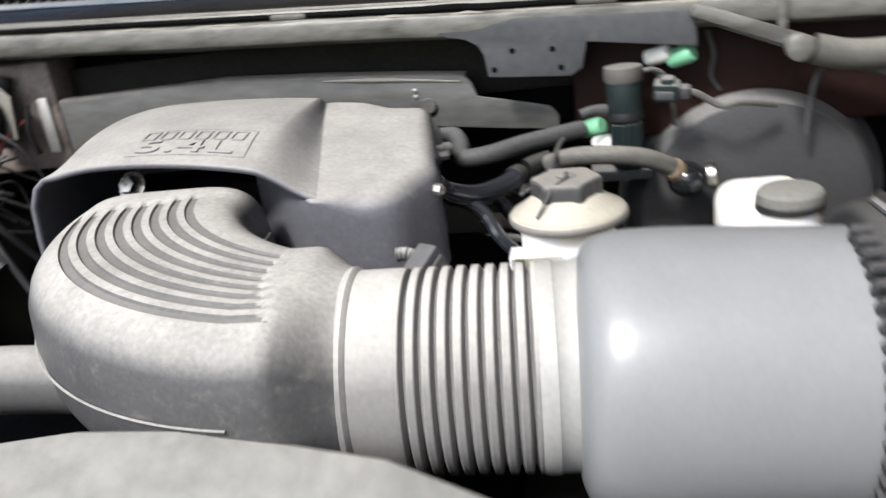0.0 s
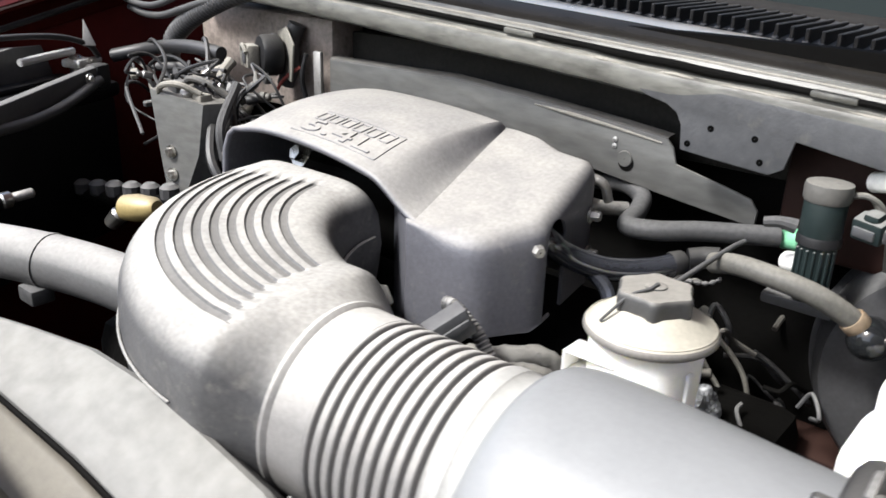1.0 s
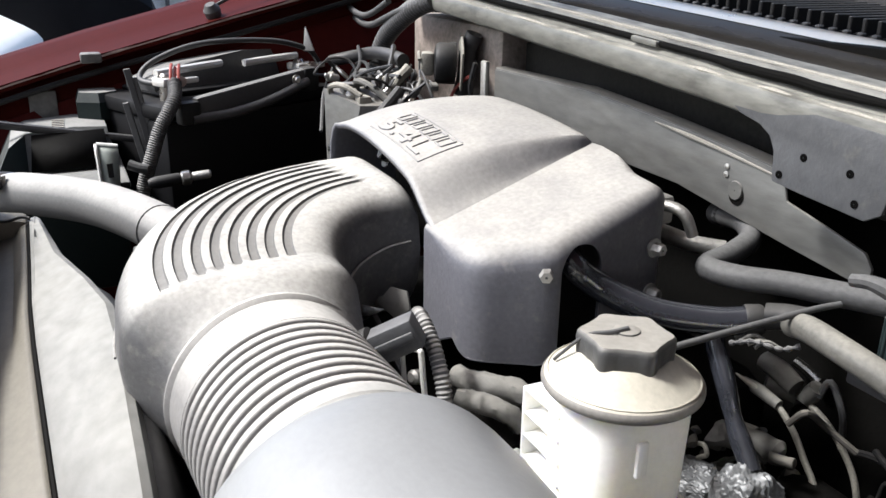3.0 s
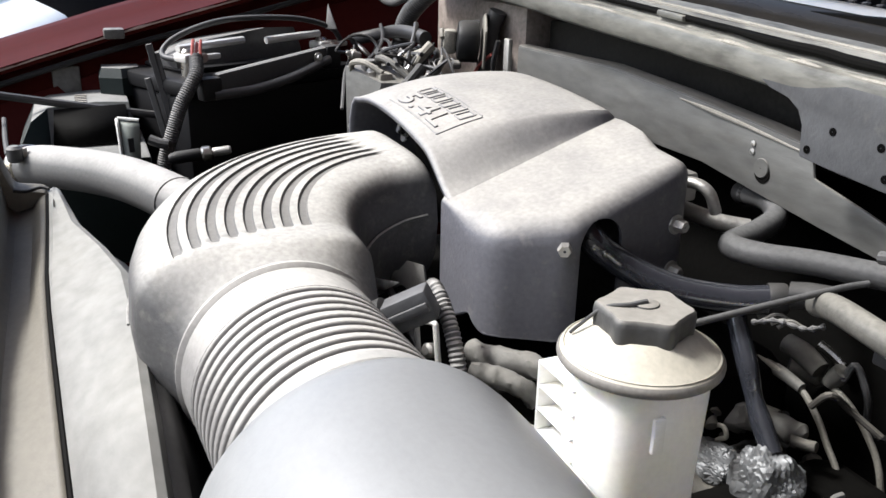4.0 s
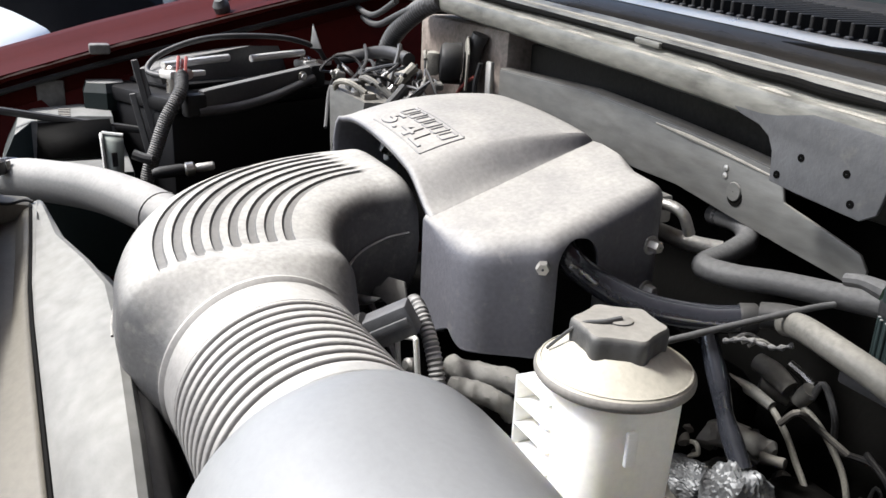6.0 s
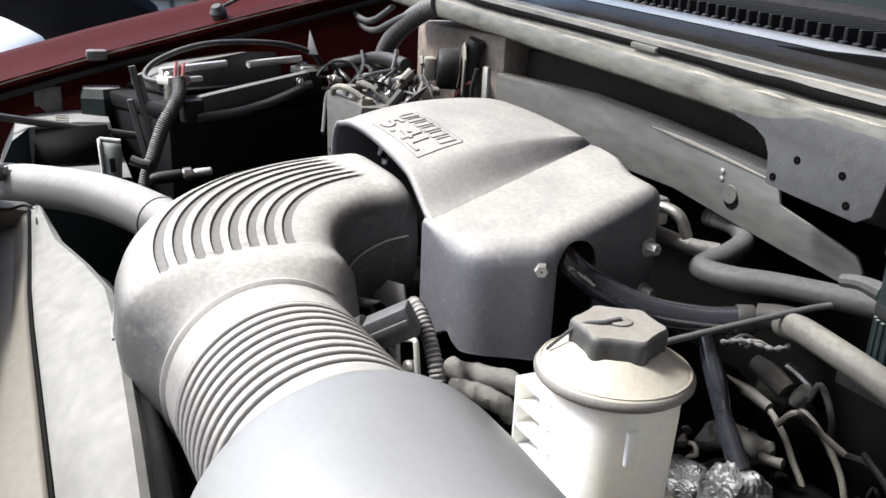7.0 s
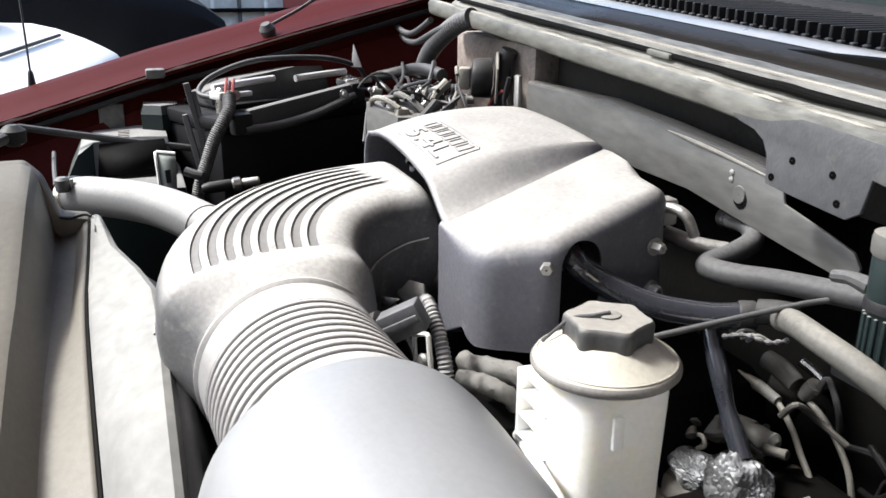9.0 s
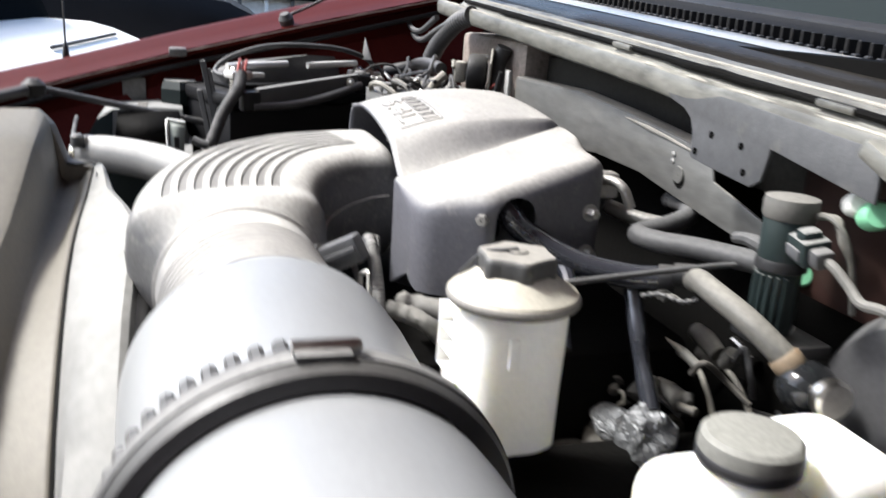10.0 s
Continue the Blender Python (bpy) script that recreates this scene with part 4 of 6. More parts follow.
# ---- power steering reservoir ----
def steering_reservoir():
    rs = thing("fluid_reservoir", "cream plastic fluid reservoir with a black screw cap", "reservoir")
    c = V(0.0413, 0.588, 0.004)
    m = Matrix.Translation(c)
    body = []
    for z, r in ((0.925, 0.030), (0.928, 0.033), (0.96, 0.0332), (1.006, 0.0345), (1.026, 0.0348)):
        ring = []
        for q in range(48):
            a = 2 * math.pi * q / 48
            ca, sa = math.cos(a), math.sin(a)
            k = (abs(ca) ** 3 + abs(sa) ** 3) ** (-1 / 3)
            ring.append(c + V(r * ca * k - 0.0012, r * sa * k, z))
        body.append(ring)
    part("bottle", loft(body), "cream", rs, "cream translucent bottle")
    part("collar", lathe([(0.0365, 1.0235), (0.0415, 1.0237), (0.0430, 1.0252), (0.0437, 1.0275), (0.0433, 1.0298), (0.0420, 1.0312), (0.0380, 1.0335), (0.0325, 1.0375), (0.0268, 1.0420), (0.024, 1.0440)], m, 64), "lid", rs, "dusty cream collar with a rounded rim")
    part("rim_line", lathe([(0.0412, 1.0308), (0.0419, 1.0320), (0.0408, 1.0326)], m, 64, caps=False), "lid", rs)
    ring = lambda z, k: [c + V((0.0240 + 0.0017 * math.cos(6 * a + 0.5) + 0.0004 * math.cos(12 * a + 1.0)) * k * math.cos(a), (0.0240 + 0.0017 * math.cos(6 * a + 0.5) + 0.0004 * math.cos(12 * a + 1.0)) * k * math.sin(a), z) for a in (2 * math.pi * q / 96 for q in range(96))]
    cap = part("cap", loft([ring(1.040, 0.97), ring(1.0415, 1.0), ring(1.052, 1.02), ring(1.0546, 1.0), ring(1.0560, 0.95), ring(1.0566, 0.4)]), "knob", rs, "dusty black six-lobed screw cap")
    part("cap_pin", lathe([(0.0072, 1.056), (0.0070, 1.0575), (0.0060, 1.0580), (0.001, 1.0580)], m, 24, caps=False), "knob", cap)
    part("tether", tube([c + V(0.001, 0, 1.0585), c + V(0.000, -0.010, 1.0580), c + V(-0.008, -0.020, 1.0545), c + V(-0.017, -0.028, 1.042), c + V(-0.021, -0.031, 1.036)], [0.0016, 0.0012, 0.0010, 0.0010, 0.0010], 8), "grey_hose", rs, "thin grey cap tether")
    # grey ring over the rim paints its dirt and its shaded side
    part("collar_edge", lathe([(0.0432, 1.0250), (0.0441, 1.0262), (0.0443, 1.0278), (0.0440, 1.0294), (0.0431, 1.0306)], m, 64, caps=False), "rim_dirt_shade", rs, "grey dirty edge of the collar with shade in its colour")
    for z in (0.967, 0.982, 0.997, 1.012):
        part("rib", box((0.000, 0.5515, z), (0.036, 0.5720, z + 0.0015), 0.0005, None, 1), "cream", rs)
    part("rib_plate", box((-0.0018, 0.5515, 0.966), (0.0000, 0.5720, 1.0137), 0.0005, None, 1), "cream", rs, "cream rib cells of the bottle")
    part("rib_back", box((-0.0015, 0.5722, 0.967), (0.030, 0.5740, 1.0130), 0.0005, None, 1), "lid", rs, "darker back of the rib cells")
    part("side_rib", box((0.0335, -0.0140, 0.990), (0.0362, -0.0070, 1.0105), 0.0009, m, 3), "cream", rs, "raised level rib")
    return rs


steering_reservoir()


# ---- brake booster, master cylinder reservoir and valve ----
def brakes():
    bo = thing("brake_booster", "black round brake booster on the firewall", "brake booster")
    m = along((0.207, 0.90, 0.958), (0.207, 0.0, 0.923))
    part("shell", lathe([(0.117, 0.0), (0.120, 0.03), (0.120, 0.07), (0.124, 0.072), (0.124, 0.080), (0.118, 0.084), (0.113, 0.105), (0.104, 0.118), (0.09, 0.122), (0.03, 0.124)], m, 64), "booster", bo, "black domed steel shell")
    part("check_valve", lathe([(0.006, -0.003), (0.011, 0.0), (0.015, 0.006), (0.0168, 0.014), (0.015, 0.022), (0.011, 0.028), (0.006, 0.031), (0.001, 0.032)], along((0.141, 0.756, 1.002), (0.145, 0.66, 1.002)), 32), "gloss", bo, "black round check valve")
    part("valve_ring", lathe([(0.010, 0.0), (0.0125, 0.002), (0.0125, 0.008), (0.010, 0.010)], along((0.158, 0.742, 1.004), (0.20, 0.738, 1.007)), 20), "steel", bo)
    mc = thing("brake_reservoir", "white brake fluid reservoir with a pale screw cap", "reservoir")
    part("tank", box((0.158, 0.612, 0.915), (0.246, 0.700, 0.986), 0.022, None, 5), "cream", mc, "white fluid tank")
    part("tank", box((0.162, 0.680, 0.92), (0.238, 0.738, 1.005), 0.020, None, 5), "cream", mc)
    c = Matrix.Translation((0.210, 0.651, 0.0025))
    part("neck", lathe([(0.0225, 0.975), (0.0225, 1.002)], c, 40), "cream", mc)
    cap = part("cap", lathe([(0.0245, 0.998), (0.0255, 1.0), (0.0258, 1.008), (0.0250, 1.0125), (0.0225, 1.0148), (0.012, 1.0160), (0.003, 1.0162)], c, 48), "cap_grey", mc, "pale grey dusty cap")
    part("cap_ring", lathe([(0.0255, 0.999), (0.0262, 1.0), (0.0262, 1.0045), (0.0255, 1.0055)], c, 48, caps=False), "rubber", cap)
    ml = thing("master_cylinder", "grey cast master cylinder below the white tank", "brake part")
    part("casting", tube([(0.21, 0.58, 0.915), (0.22, 0.68, 0.915), (0.235, 0.78, 0.95)], 0.03, 20), "alu", ml)


brakes()


def solenoid():
    so = thing("vacuum_solenoid", "dark upright vacuum valve with green connectors", "valve")
    m = Matrix.Translation((0.091, 0.750, 0.004))
    part("body", lathe([(0.011, 1.012), (0.0132, 1.014), (0.0140, 1.022), (0.0140, 1.056), (0.0152, 1.058), (0.0154, 1.090), (0.0146, 1.092)], m, 36), "degas", so, "dark green-black plastic body")
    part("collar", lathe([(0.0146, 1.056), (0.0162, 1.057), (0.0162, 1.062), (0.0153, 1.064)], m, 36, caps=False), "black", so)
    part("top", lathe([(0.0158, 1.090), (0.0169, 1.092), (0.0171, 1.100), (0.0164, 1.1035), (0.011, 1.1045), (0.003, 1.1048)], m, 40), "casting", so, "dusty grey flat top")
    for k in range(7):
        part("rib", box((-0.0011, 0.0134, 1.020), (0.0011, 0.0156, 1.054), 0.0005, m @ pose(0, 0, 0, 0, 0, 130 + k * 20), 1), "degas", so)
    part("nozzle", tube([(0.074, 0.748, 1.070), (0.063, 0.744, 1.072), (0.052, 0.742, 1.070)], [0.006, 0.0045, 0.004], 10), "grey_hose", so, "small dusty hose nozzle")
    part("foot_plate", box((0.058, 0.745, 1.004), (0.112, 0.785, 1.013), 0.002), "conduit", so)
    pm = Matrix.Translation((0.124, 0.738, 1.085)) @ pose(0, 0, 0, 12, 4, -12)
    plug = part("connector", box((-0.008, -0.009, -0.0085), (0.014, 0.009, 0.0085), 0.003, pm), "degas", so, "blue-grey plug")
    part("lobe", box((-0.002, -0.007, 0.004), (0.010, 0.006, 0.0135), 0.0035, pm), "degas", plug)
    part("latch", box((-0.006, -0.0105, -0.005), (0.010, -0.006, 0.003), 0.0015, pm), "bracket", plug)
    part("rear_seal", box((0.012, -0.006, -0.006), (0.023, 0.006, 0.005), 0.0025, pm), "conduit", plug)
    part("plug_wire", tube([(0.144, 0.735, 1.083), (0.152, 0.736, 1.080), (0.162, 0.738, 1.073), (0.173, 0.738, 1.067), (0.189, 0.740, 1.068), (0.22, 0.755, 1.06)], 0.0031, 10), "casting", so, "dusty wrapped plug wire")
    for k in range(3):
        part("top_lead", tube([(0.104, 0.757 + 0.004 * k, 1.098), (0.116, 0.757 + 0.004 * k, 1.101 - 0.001 * k), (0.127, 0.760, 1.094 - 0.003 * k), (0.133, 0.765, 1.075), (0.136, 0.770, 1.045)], 0.0020, 8), "beige_hose", so, "thin dusty lead")
    for x, y, z, mat, r in ((0.061, 0.792, 1.045, "green", 0.0088), (0.073, 0.770, 1.034, "white", 0.0086), (0.142, 0.765, 1.1085, "green", 0.0086), (0.1225, 0.770, 1.1105, "white", 0.0076)):
        part("fitting", lathe([(r * 0.6, -0.012), (r, -0.010), (r, 0.008), (r * 0.8, 0.012)], along((x, y, z), (x + 0.3, y - 0.2, z + 0.1)), 20), mat, so, f"{'pale green' if mat == 'green' else 'white'} hose fitting")
    return so


solenoid()


# ---- hoses and wires on the near side ----
def hose(name, pts, r, mat, label, category="hose", ends=(), **k):
    """A hose or cable; ends: (place, way, radius, length, material, part name) of the collars on it."""
    if not ends:
        return tagged(part(name, tube(pts, r, **k), mat), label, category)
    h = thing(name, label, category)
    part("hose", tube(pts, r, **k), mat, h)
    for at, way, rad, length, m2, kind in ends:
        part(kind, lathe([(rad * 0.93, 0), (rad, length * 0.12), (rad, length * 0.88), (rad * 0.93, length)], along(at, Vector(at) + Vector(way)), 24), m2, h)
    return h


hose("vacuum_hose", [(-0.095, 0.636, 1.066), (-0.070, 0.625, 1.056), (-0.061, 0.645, 1.038), (-0.042, 0.675, 1.023), (-0.022, 0.710, 1.018), (-0.008, 0.735, 1.020)], 0.0098, "hose", "glossy black hose out of the engine cover", n=20, ends=[((-0.012, 0.728, 1.0195), (0.5, 0.85, 0.05), 0.0108, 0.012, "black", "end_sleeve")])
hose("vapor_hose", [(-0.125, 0.805, 1.052), (-0.095, 0.800, 1.055), (-0.072, 0.786, 1.051), (-0.062, 0.760, 1.046), (-0.056, 0.732, 1.042), (-0.030, 0.735, 1.043), (0.0, 0.755, 1.045), (0.052, 0.786, 1.046)], 0.0085, "grey_hose", "dusty grey hose bent in a zigzag", n=16, ends=[((-0.118, 0.8045, 1.0525), (-1, 0.2, -0.1), 0.0092, 0.016, "black", "end_sleeve")])
hose("booster_hose", [(0.020, 0.738, 1.028), (0.043, 0.726, 1.036), (0.074, 0.719, 1.037), (0.104, 0.722, 1.031), (0.124, 0.730, 1.020), (0.137, 0.740, 1.008)], 0.0084, "beige_hose", "dusty beige grey vacuum hose to the booster", n=18, ends=[((0.128, 0.7325, 1.017), (0.55, 0.38, -0.6), 0.0102, 0.010, "rusty", "rusty_end")])
hose("drain_hose", [(-0.026, 0.716, 1.006), (-0.018, 0.715, 0.994), (-0.006, 0.714, 0.977), (0.004, 0.714, 0.958), (0.014, 0.714, 0.944), (0.028, 0.713, 0.929)], [0.0070, 0.0070, 0.0072, 0.0058, 0.0074, 0.0066], "hose", "glossy black upright hose", n=18)
hose("cable_rod", [(0.018, 0.632, 1.029), (0.024, 0.690, 1.036), (0.030, 0.742, 1.042), (0.034, 0.760, 1.044)], 0.0022, "grey_hose", "thin dusty control rod", "rod")

# ---- far side: battery, bottle, relays and looms ----
def battery():
    b = thing("battery", "black car battery with dusty top and cable clamps", "battery")
    f = Matrix.Translation((-0.675, 0.475, 0)) @ pose(0, 0, 0, 0, 0, 25)  # y along the battery's face, -x into it
    part("case", box((-0.185, -0.030, 0.87), (-0.016, 0.235, 1.050), 0.006, f), "battery", b, "black plastic battery case")
    part("lid", box((-0.190, -0.034, 1.050), (-0.010, 0.240, 1.070), 0.006, f), "battery", b)
    part("lid_rim", box((-0.165, 0.0, 1.070), (-0.060, 0.215, 1.078), 0.004, f), "battery", b)
    bar = part("hold_down", box((-0.006, 0.002, -0.013), (0.008, 0.185, 0.013), 0.004, f @ Matrix.Translation((0, 0, 1.066)) @ pose(0, 0, 0, 6.5, 0, 0)), "conduit", b, "grey hold-down bar")
    part("bar_block", box((-0.007, -0.022, -0.015), (0.010, 0.006, 0.013), 0.004, f @ Matrix.Translation((0, 0, 1.063))), "black", bar, "black connector block")
    part("bar_end", box((-0.010, 0.170, 0.002), (0.011, 0.196, 0.034), 0.005, f @ Matrix.Translation((0, 0, 1.066))), "black", bar)
    hexbolt("bar_bolt", f @ V(0.009, 0.155, 1.086), (0.9, 0.4, 0), 0.0045, 0.005, bar)
    part("handle", tube([f @ V(*p) for p in ((0.006, -0.006, 1.054), (0.012, 0.05, 1.056), (0.014, 0.11, 1.066), (0.008, 0.175, 1.082))], 0.0062, 12), "conduit", b, "dusty grey hose under the bar")
    for x, y in ((-0.055, 0.0), (-0.055, 0.215)):
        m = f @ Matrix.Translation((x, y, 1.084))
        part("post", lathe([(0.009, -0.014), (0.0085, 0.016), (0.006, 0.019), (0.001, 0.019)], m, 16, caps=False), "steel", b)
        part("clamp", box((-0.014, -0.012, 0.003), (0.014, 0.020, 0.014), 0.003, m), "bright", b, "bright lead cable clamp")
        part("clamp_strap", box((-0.006, 0.018, 0.004), (0.006, 0.045, 0.011), 0.002, m), "bright", b)
        hexbolt("clamp_bolt", m @ V(0.015, 0.012, 0.009), (1, 0, 0.3), 0.0045, 0.007, b)
    part("brace_rod", tube([f @ V(-0.060, -0.010, 1.103), f @ V(-0.066, 0.05, 1.105), f @ V(-0.072, 0.095, 1.106)], 0.0050, 8), "bright", b, "bright threaded rod over the lid")
    part("brace_rod", tube([f @ V(-0.062, 0.125, 1.104), f @ V(-0.060, 0.16, 1.106), f @ V(-0.056, 0.212, 1.108)], 0.0050, 8), "bright", b)
    part("terminal_cover", loft([[f @ V(x, y, z) for x, z in ((-0.150, 1.076), (-0.150, 1.076 + h), (-0.085, 1.082 + h), (-0.080, 1.076))] for y, h in ((0.0, 0.010), (0.05, 0.026), (0.14, 0.036), (0.19, 0.034), (0.2, 0.014))]), "booster", b, "dusty black terminal cover")
    return b


battery()
hose("battery_cable", [(-0.725, 0.448, 1.088), (-0.765, 0.425, 1.092), (-0.785, 0.448, 1.112), (-0.79, 0.51, 1.131), (-0.79, 0.60, 1.132), (-0.80, 0.655, 1.118), (-0.805, 0.672, 1.100)], 0.0037, "rubber", "black battery cable looped over the battery", "cable")
hose("battery_lead", [(-0.800, 0.690, 1.100), (-0.759, 0.714, 1.111), (-0.700, 0.718, 1.121), (-0.650, 0.720, 1.124), (-0.605, 0.722, 1.122)], 0.0085, "rubber", "thick black battery lead in a sleeve", "cable", n=14)
hose("wire_conduit", [(-0.690, 0.458, 1.096), (-0.664, 0.453, 1.082), (-0.655, 0.443, 1.066), (-0.652, 0.431, 1.046), (-0.648, 0.419, 1.016), (-0.645, 0.407, 0.984), (-0.64, 0.395, 0.93)], 0.0082, "conduit", "dusty ribbed wire conduit beside the battery", "conduit", n=12, wave=0.0005, pitch=0.0027)
for k, (dy, dz) in enumerate(((0.0, 0.0), (0.005, 0.003), (-0.004, 0.004))):
    hose("red_wire", [(-0.706, 0.462 + dy, 1.112 + dz), (-0.694, 0.459 + dy, 1.104 + dz), (-0.680, 0.456 + dy, 1.092), (-0.664, 0.452, 1.080)], 0.002, "pink", "thin red wire at the battery clamp", "wire", n=6)


def bottle():
    b = thing("washer_bottle", "dark green plastic bottle with a dusty lid", "bottle")
    part("tank", box((-0.865, 0.255, 0.86), (-0.640, 0.385, 0.984), 0.010), "degas", b, "dark green tank")
    part("rim", box((-0.872, 0.248, 0.984), (-0.632, 0.392, 0.994), 0.004), "degas", b, "dusty rim of the tank")
    # the lid: a raised ridge that falls away towards the engine in a dark slope
    rows = []
    for y, top, edge in ((0.252, 1.000, -0.66), (0.268, 1.030, -0.69), (0.285, 1.036, -0.735), (0.340, 1.040, -0.745), (0.378, 1.038, -0.745), (0.386, 1.000, -0.735)):
        rows.append([V(-0.868, y, 0.992), V(-0.868, y, top), V(edge, y, top), V(edge + 0.035 if y > 0.27 else edge + 0.01, y, 0.992)])
    part("hood", loft(rows), "degas", b, "dusty lid with a sloped side", smooth=15)
    # a near-black sheet makes the slope darker than the dusty top
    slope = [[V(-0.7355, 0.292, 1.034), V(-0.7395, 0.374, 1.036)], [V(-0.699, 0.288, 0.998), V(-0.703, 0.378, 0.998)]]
    sheet(part("slope", loft(slope, closed=False), "black_and_shade", b, "near-black sheet over the lid's sloped side"), 0.002)
    cap = [[V(-0.825 + sx * w, 0.375 + sy * w * 0.75, z) for sx, sy in ((-0.6, -1), (0.6, -1), (1, 0), (0.6, 1), (-0.6, 1), (-1, 0))] for w, z in ((0.036, 1.036), (0.036, 1.060), (0.030, 1.072))]
    part("filler_cap", loft(cap), "degas", b, "dusty raised filler cap", smooth=15)
    for i in range(5):
        part("lid_mark", box((-0.80 + i * 0.012, 0.316, 1.0395), (-0.794 + i * 0.012, 0.330, 1.0405), 0.0), "knob", b)
    face = [(V(-0.640, 0.360, 1.038), V(-0.632, 0.382, 1.036)), (V(-0.633, 0.360, 1.030), V(-0.625, 0.382, 1.028)), (V(-0.630, 0.361, 0.995), V(-0.622, 0.380, 0.995)), (V(-0.628, 0.362, 0.960), V(-0.624, 0.371, 0.960))]
    tag = part("paper_tag", loft([list(p) for p in face], closed=False), "tag", b, "grey-green paper tag with white edges and a dark square", smooth=15)
    sheet(tag, 0.0008)
    part("tag_edge", tube([p[0] + V(0.0008, -0.001, 0) for p in face], 0.0020, 6, 4), "white", tag, "white folded edge")
    part("tag_edge", tube([face[0][0] + V(0.001, 0, 0.001), face[0][1] + V(0.001, 0, 0.001)], 0.0018, 6, 4), "white", tag, "white folded edge")
    part("tag_mark", box((-0.0006, -0.005, -0.008), (0.0014, 0.005, 0.008), 0, Matrix.Translation((-0.6262, 0.3725, 1.010)) @ pose(0, 0, 0, 0, -6, 20)), "grille", b)
    part("valve", tube([(-0.640, 0.392, 1.012), (-0.636, 0.402, 1.008), (-0.634, 0.412, 1.006)], 0.006, 10), "grey_hose", b, "small grey valve beside the tag")
    return b


bottle()
hose("prop_rod", [(-0.735, 0.20, 1.062), (-0.740, 0.30, 1.041), (-0.742, 0.41, 1.020)], 0.005, "rubber", "thin dark hood prop rod above the bottle", "rod", n=10)
hose("overflow_tube", [(-0.62, 0.245, 1.010), (-0.68, 0.24, 1.016), (-0.76, 0.235, 1.022)], 0.0028, "grey_hose", "thin grey overflow tube by the bottle", "tube", n=8)
cap = thing("radiator_neck", "small metal radiator neck with a hose clip", "radiator part")
part("neck", lathe([(0.006, -0.012), (0.008, -0.010), (0.008, 0.002), (0.005, 0.005)], Matrix.Translation((-0.585, 0.255, 1.022)), 16), "conduit", cap)
part("clip", box((-0.590, 0.263, 1.004), (-0.585, 0.267, 1.024), 0.001), "alu", cap)
hose("radiator_hose", [(-0.625, 0.258, 0.994), (-0.58, 0.290, 1.003), (-0.50, 0.350, 1.008), (-0.40, 0.394, 1.009), (-0.31, 0.425, 1.000), (-0.24, 0.445, 0.975), (-0.20, 0.46, 0.92)], 0.0225, "radhose", "thick dusty black upper radiator hose", n=24, ends=[((-0.612, 0.267, 0.997), (-0.7, -0.5, -0.1), 0.024, 0.012, "steel", "hose_clamp"), ((-0.395, 0.3955, 1.009), (1, 0.36, -0.06), 0.0232, 0.004, "radhose", "mould_ridge")])
cl = thing("hose_clip", "small plastic clip under the radiator hose", "clip")
part("clip", box((-0.405, 0.372, 0.978), (-0.380, 0.392, 0.992), 0.003), "grey_hose", cl)

# small valves and looms between the battery and the engine
def loom(name, pts, r, label):
    return hose(name, pts, r, "rubber", label, "cable", n=8)


vv = thing("vacuum_tee", "small black valve with a bright metal collar", "valve")
m = along((-0.600, 0.408, 0.997), (-0.598, 0.50, 1.005))
part("body", lathe([(0.004, 0.0), (0.006, 0.003), (0.0072, 0.010), (0.0072, 0.034), (0.005, 0.038)], m, 16), "black", vv)
part("collar", lathe([(0.0060, 0.036), (0.0084, 0.038), (0.0084, 0.046), (0.006, 0.048)], m, 16), "steel", vv)
part("nipple", lathe([(0.004, 0.048), (0.0052, 0.050), (0.0052, 0.068), (0.0036, 0.070)], m, 12), "alu", vv)
rw = thing("fuel_rail", "dark fuel rail with a row of fittings", "fuel rail")
part("rail", tube([(-0.80, 0.60, 0.93), (-0.65, 0.60, 0.955), (-0.50, 0.60, 0.985)], 0.009, 12), "black_and_shade", rw)
for i in range(7):
    x = -0.78 + i * 0.04
    part("fitting", lathe([(0.008, 0), (0.011, 0.003), (0.011, 0.015), (0.006, 0.019)], Matrix.Translation((x, 0.598, 0.935 + (x + 0.78) * 0.19)), 10), "conduit", rw)
bo = thing("ignition_coil", "yellow brass ignition part under the wires", "engine part")
part("barrel", lathe([(0.010, 0), (0.014, 0.003), (0.015, 0.02), (0.012, 0.045), (0.008, 0.05)], along((-0.548, 0.548, 0.982), (-0.49, 0.56, 0.992)), 20), "yellow", bo)
part("tip", lathe([(0.008, 0), (0.010, 0.003), (0.008, 0.02)], along((-0.552, 0.546, 0.976), (-0.57, 0.535, 0.955)), 14), "steel", bo)

rb = thing("relay_box", "pale dusty relay bracket with bolts and wires", "relay box")
part("plate", loft([[V(-0.590, 0.615, 1.095), V(-0.520, 0.635, 1.085), V(-0.510, 0.665, 1.085), V(-0.585, 0.66, 1.10)],
                    [V(-0.572, 0.610, 1.03), V(-0.520, 0.625, 1.03), V(-0.515, 0.65, 1.03), V(-0.575, 0.645, 1.03)],
                    [V(-0.560, 0.608, 0.985), V(-0.535, 0.615, 0.985), V(-0.530, 0.635, 0.985), V(-0.56, 0.63, 0.985)]]), "firewall", rb, "pale dusty steel bracket")
hexbolt("bolt", (-0.556, 0.614, 1.03), (0.2, -1, 0.1), 0.005, 0.006, rb)
hexbolt("bolt", (-0.553, 0.612, 1.005), (0.2, -1, 0.1), 0.005, 0.006, rb)
part("relay", box((-0.580, 0.630, 1.088), (-0.562, 0.648, 1.104), 0.003), "conduit", rb)
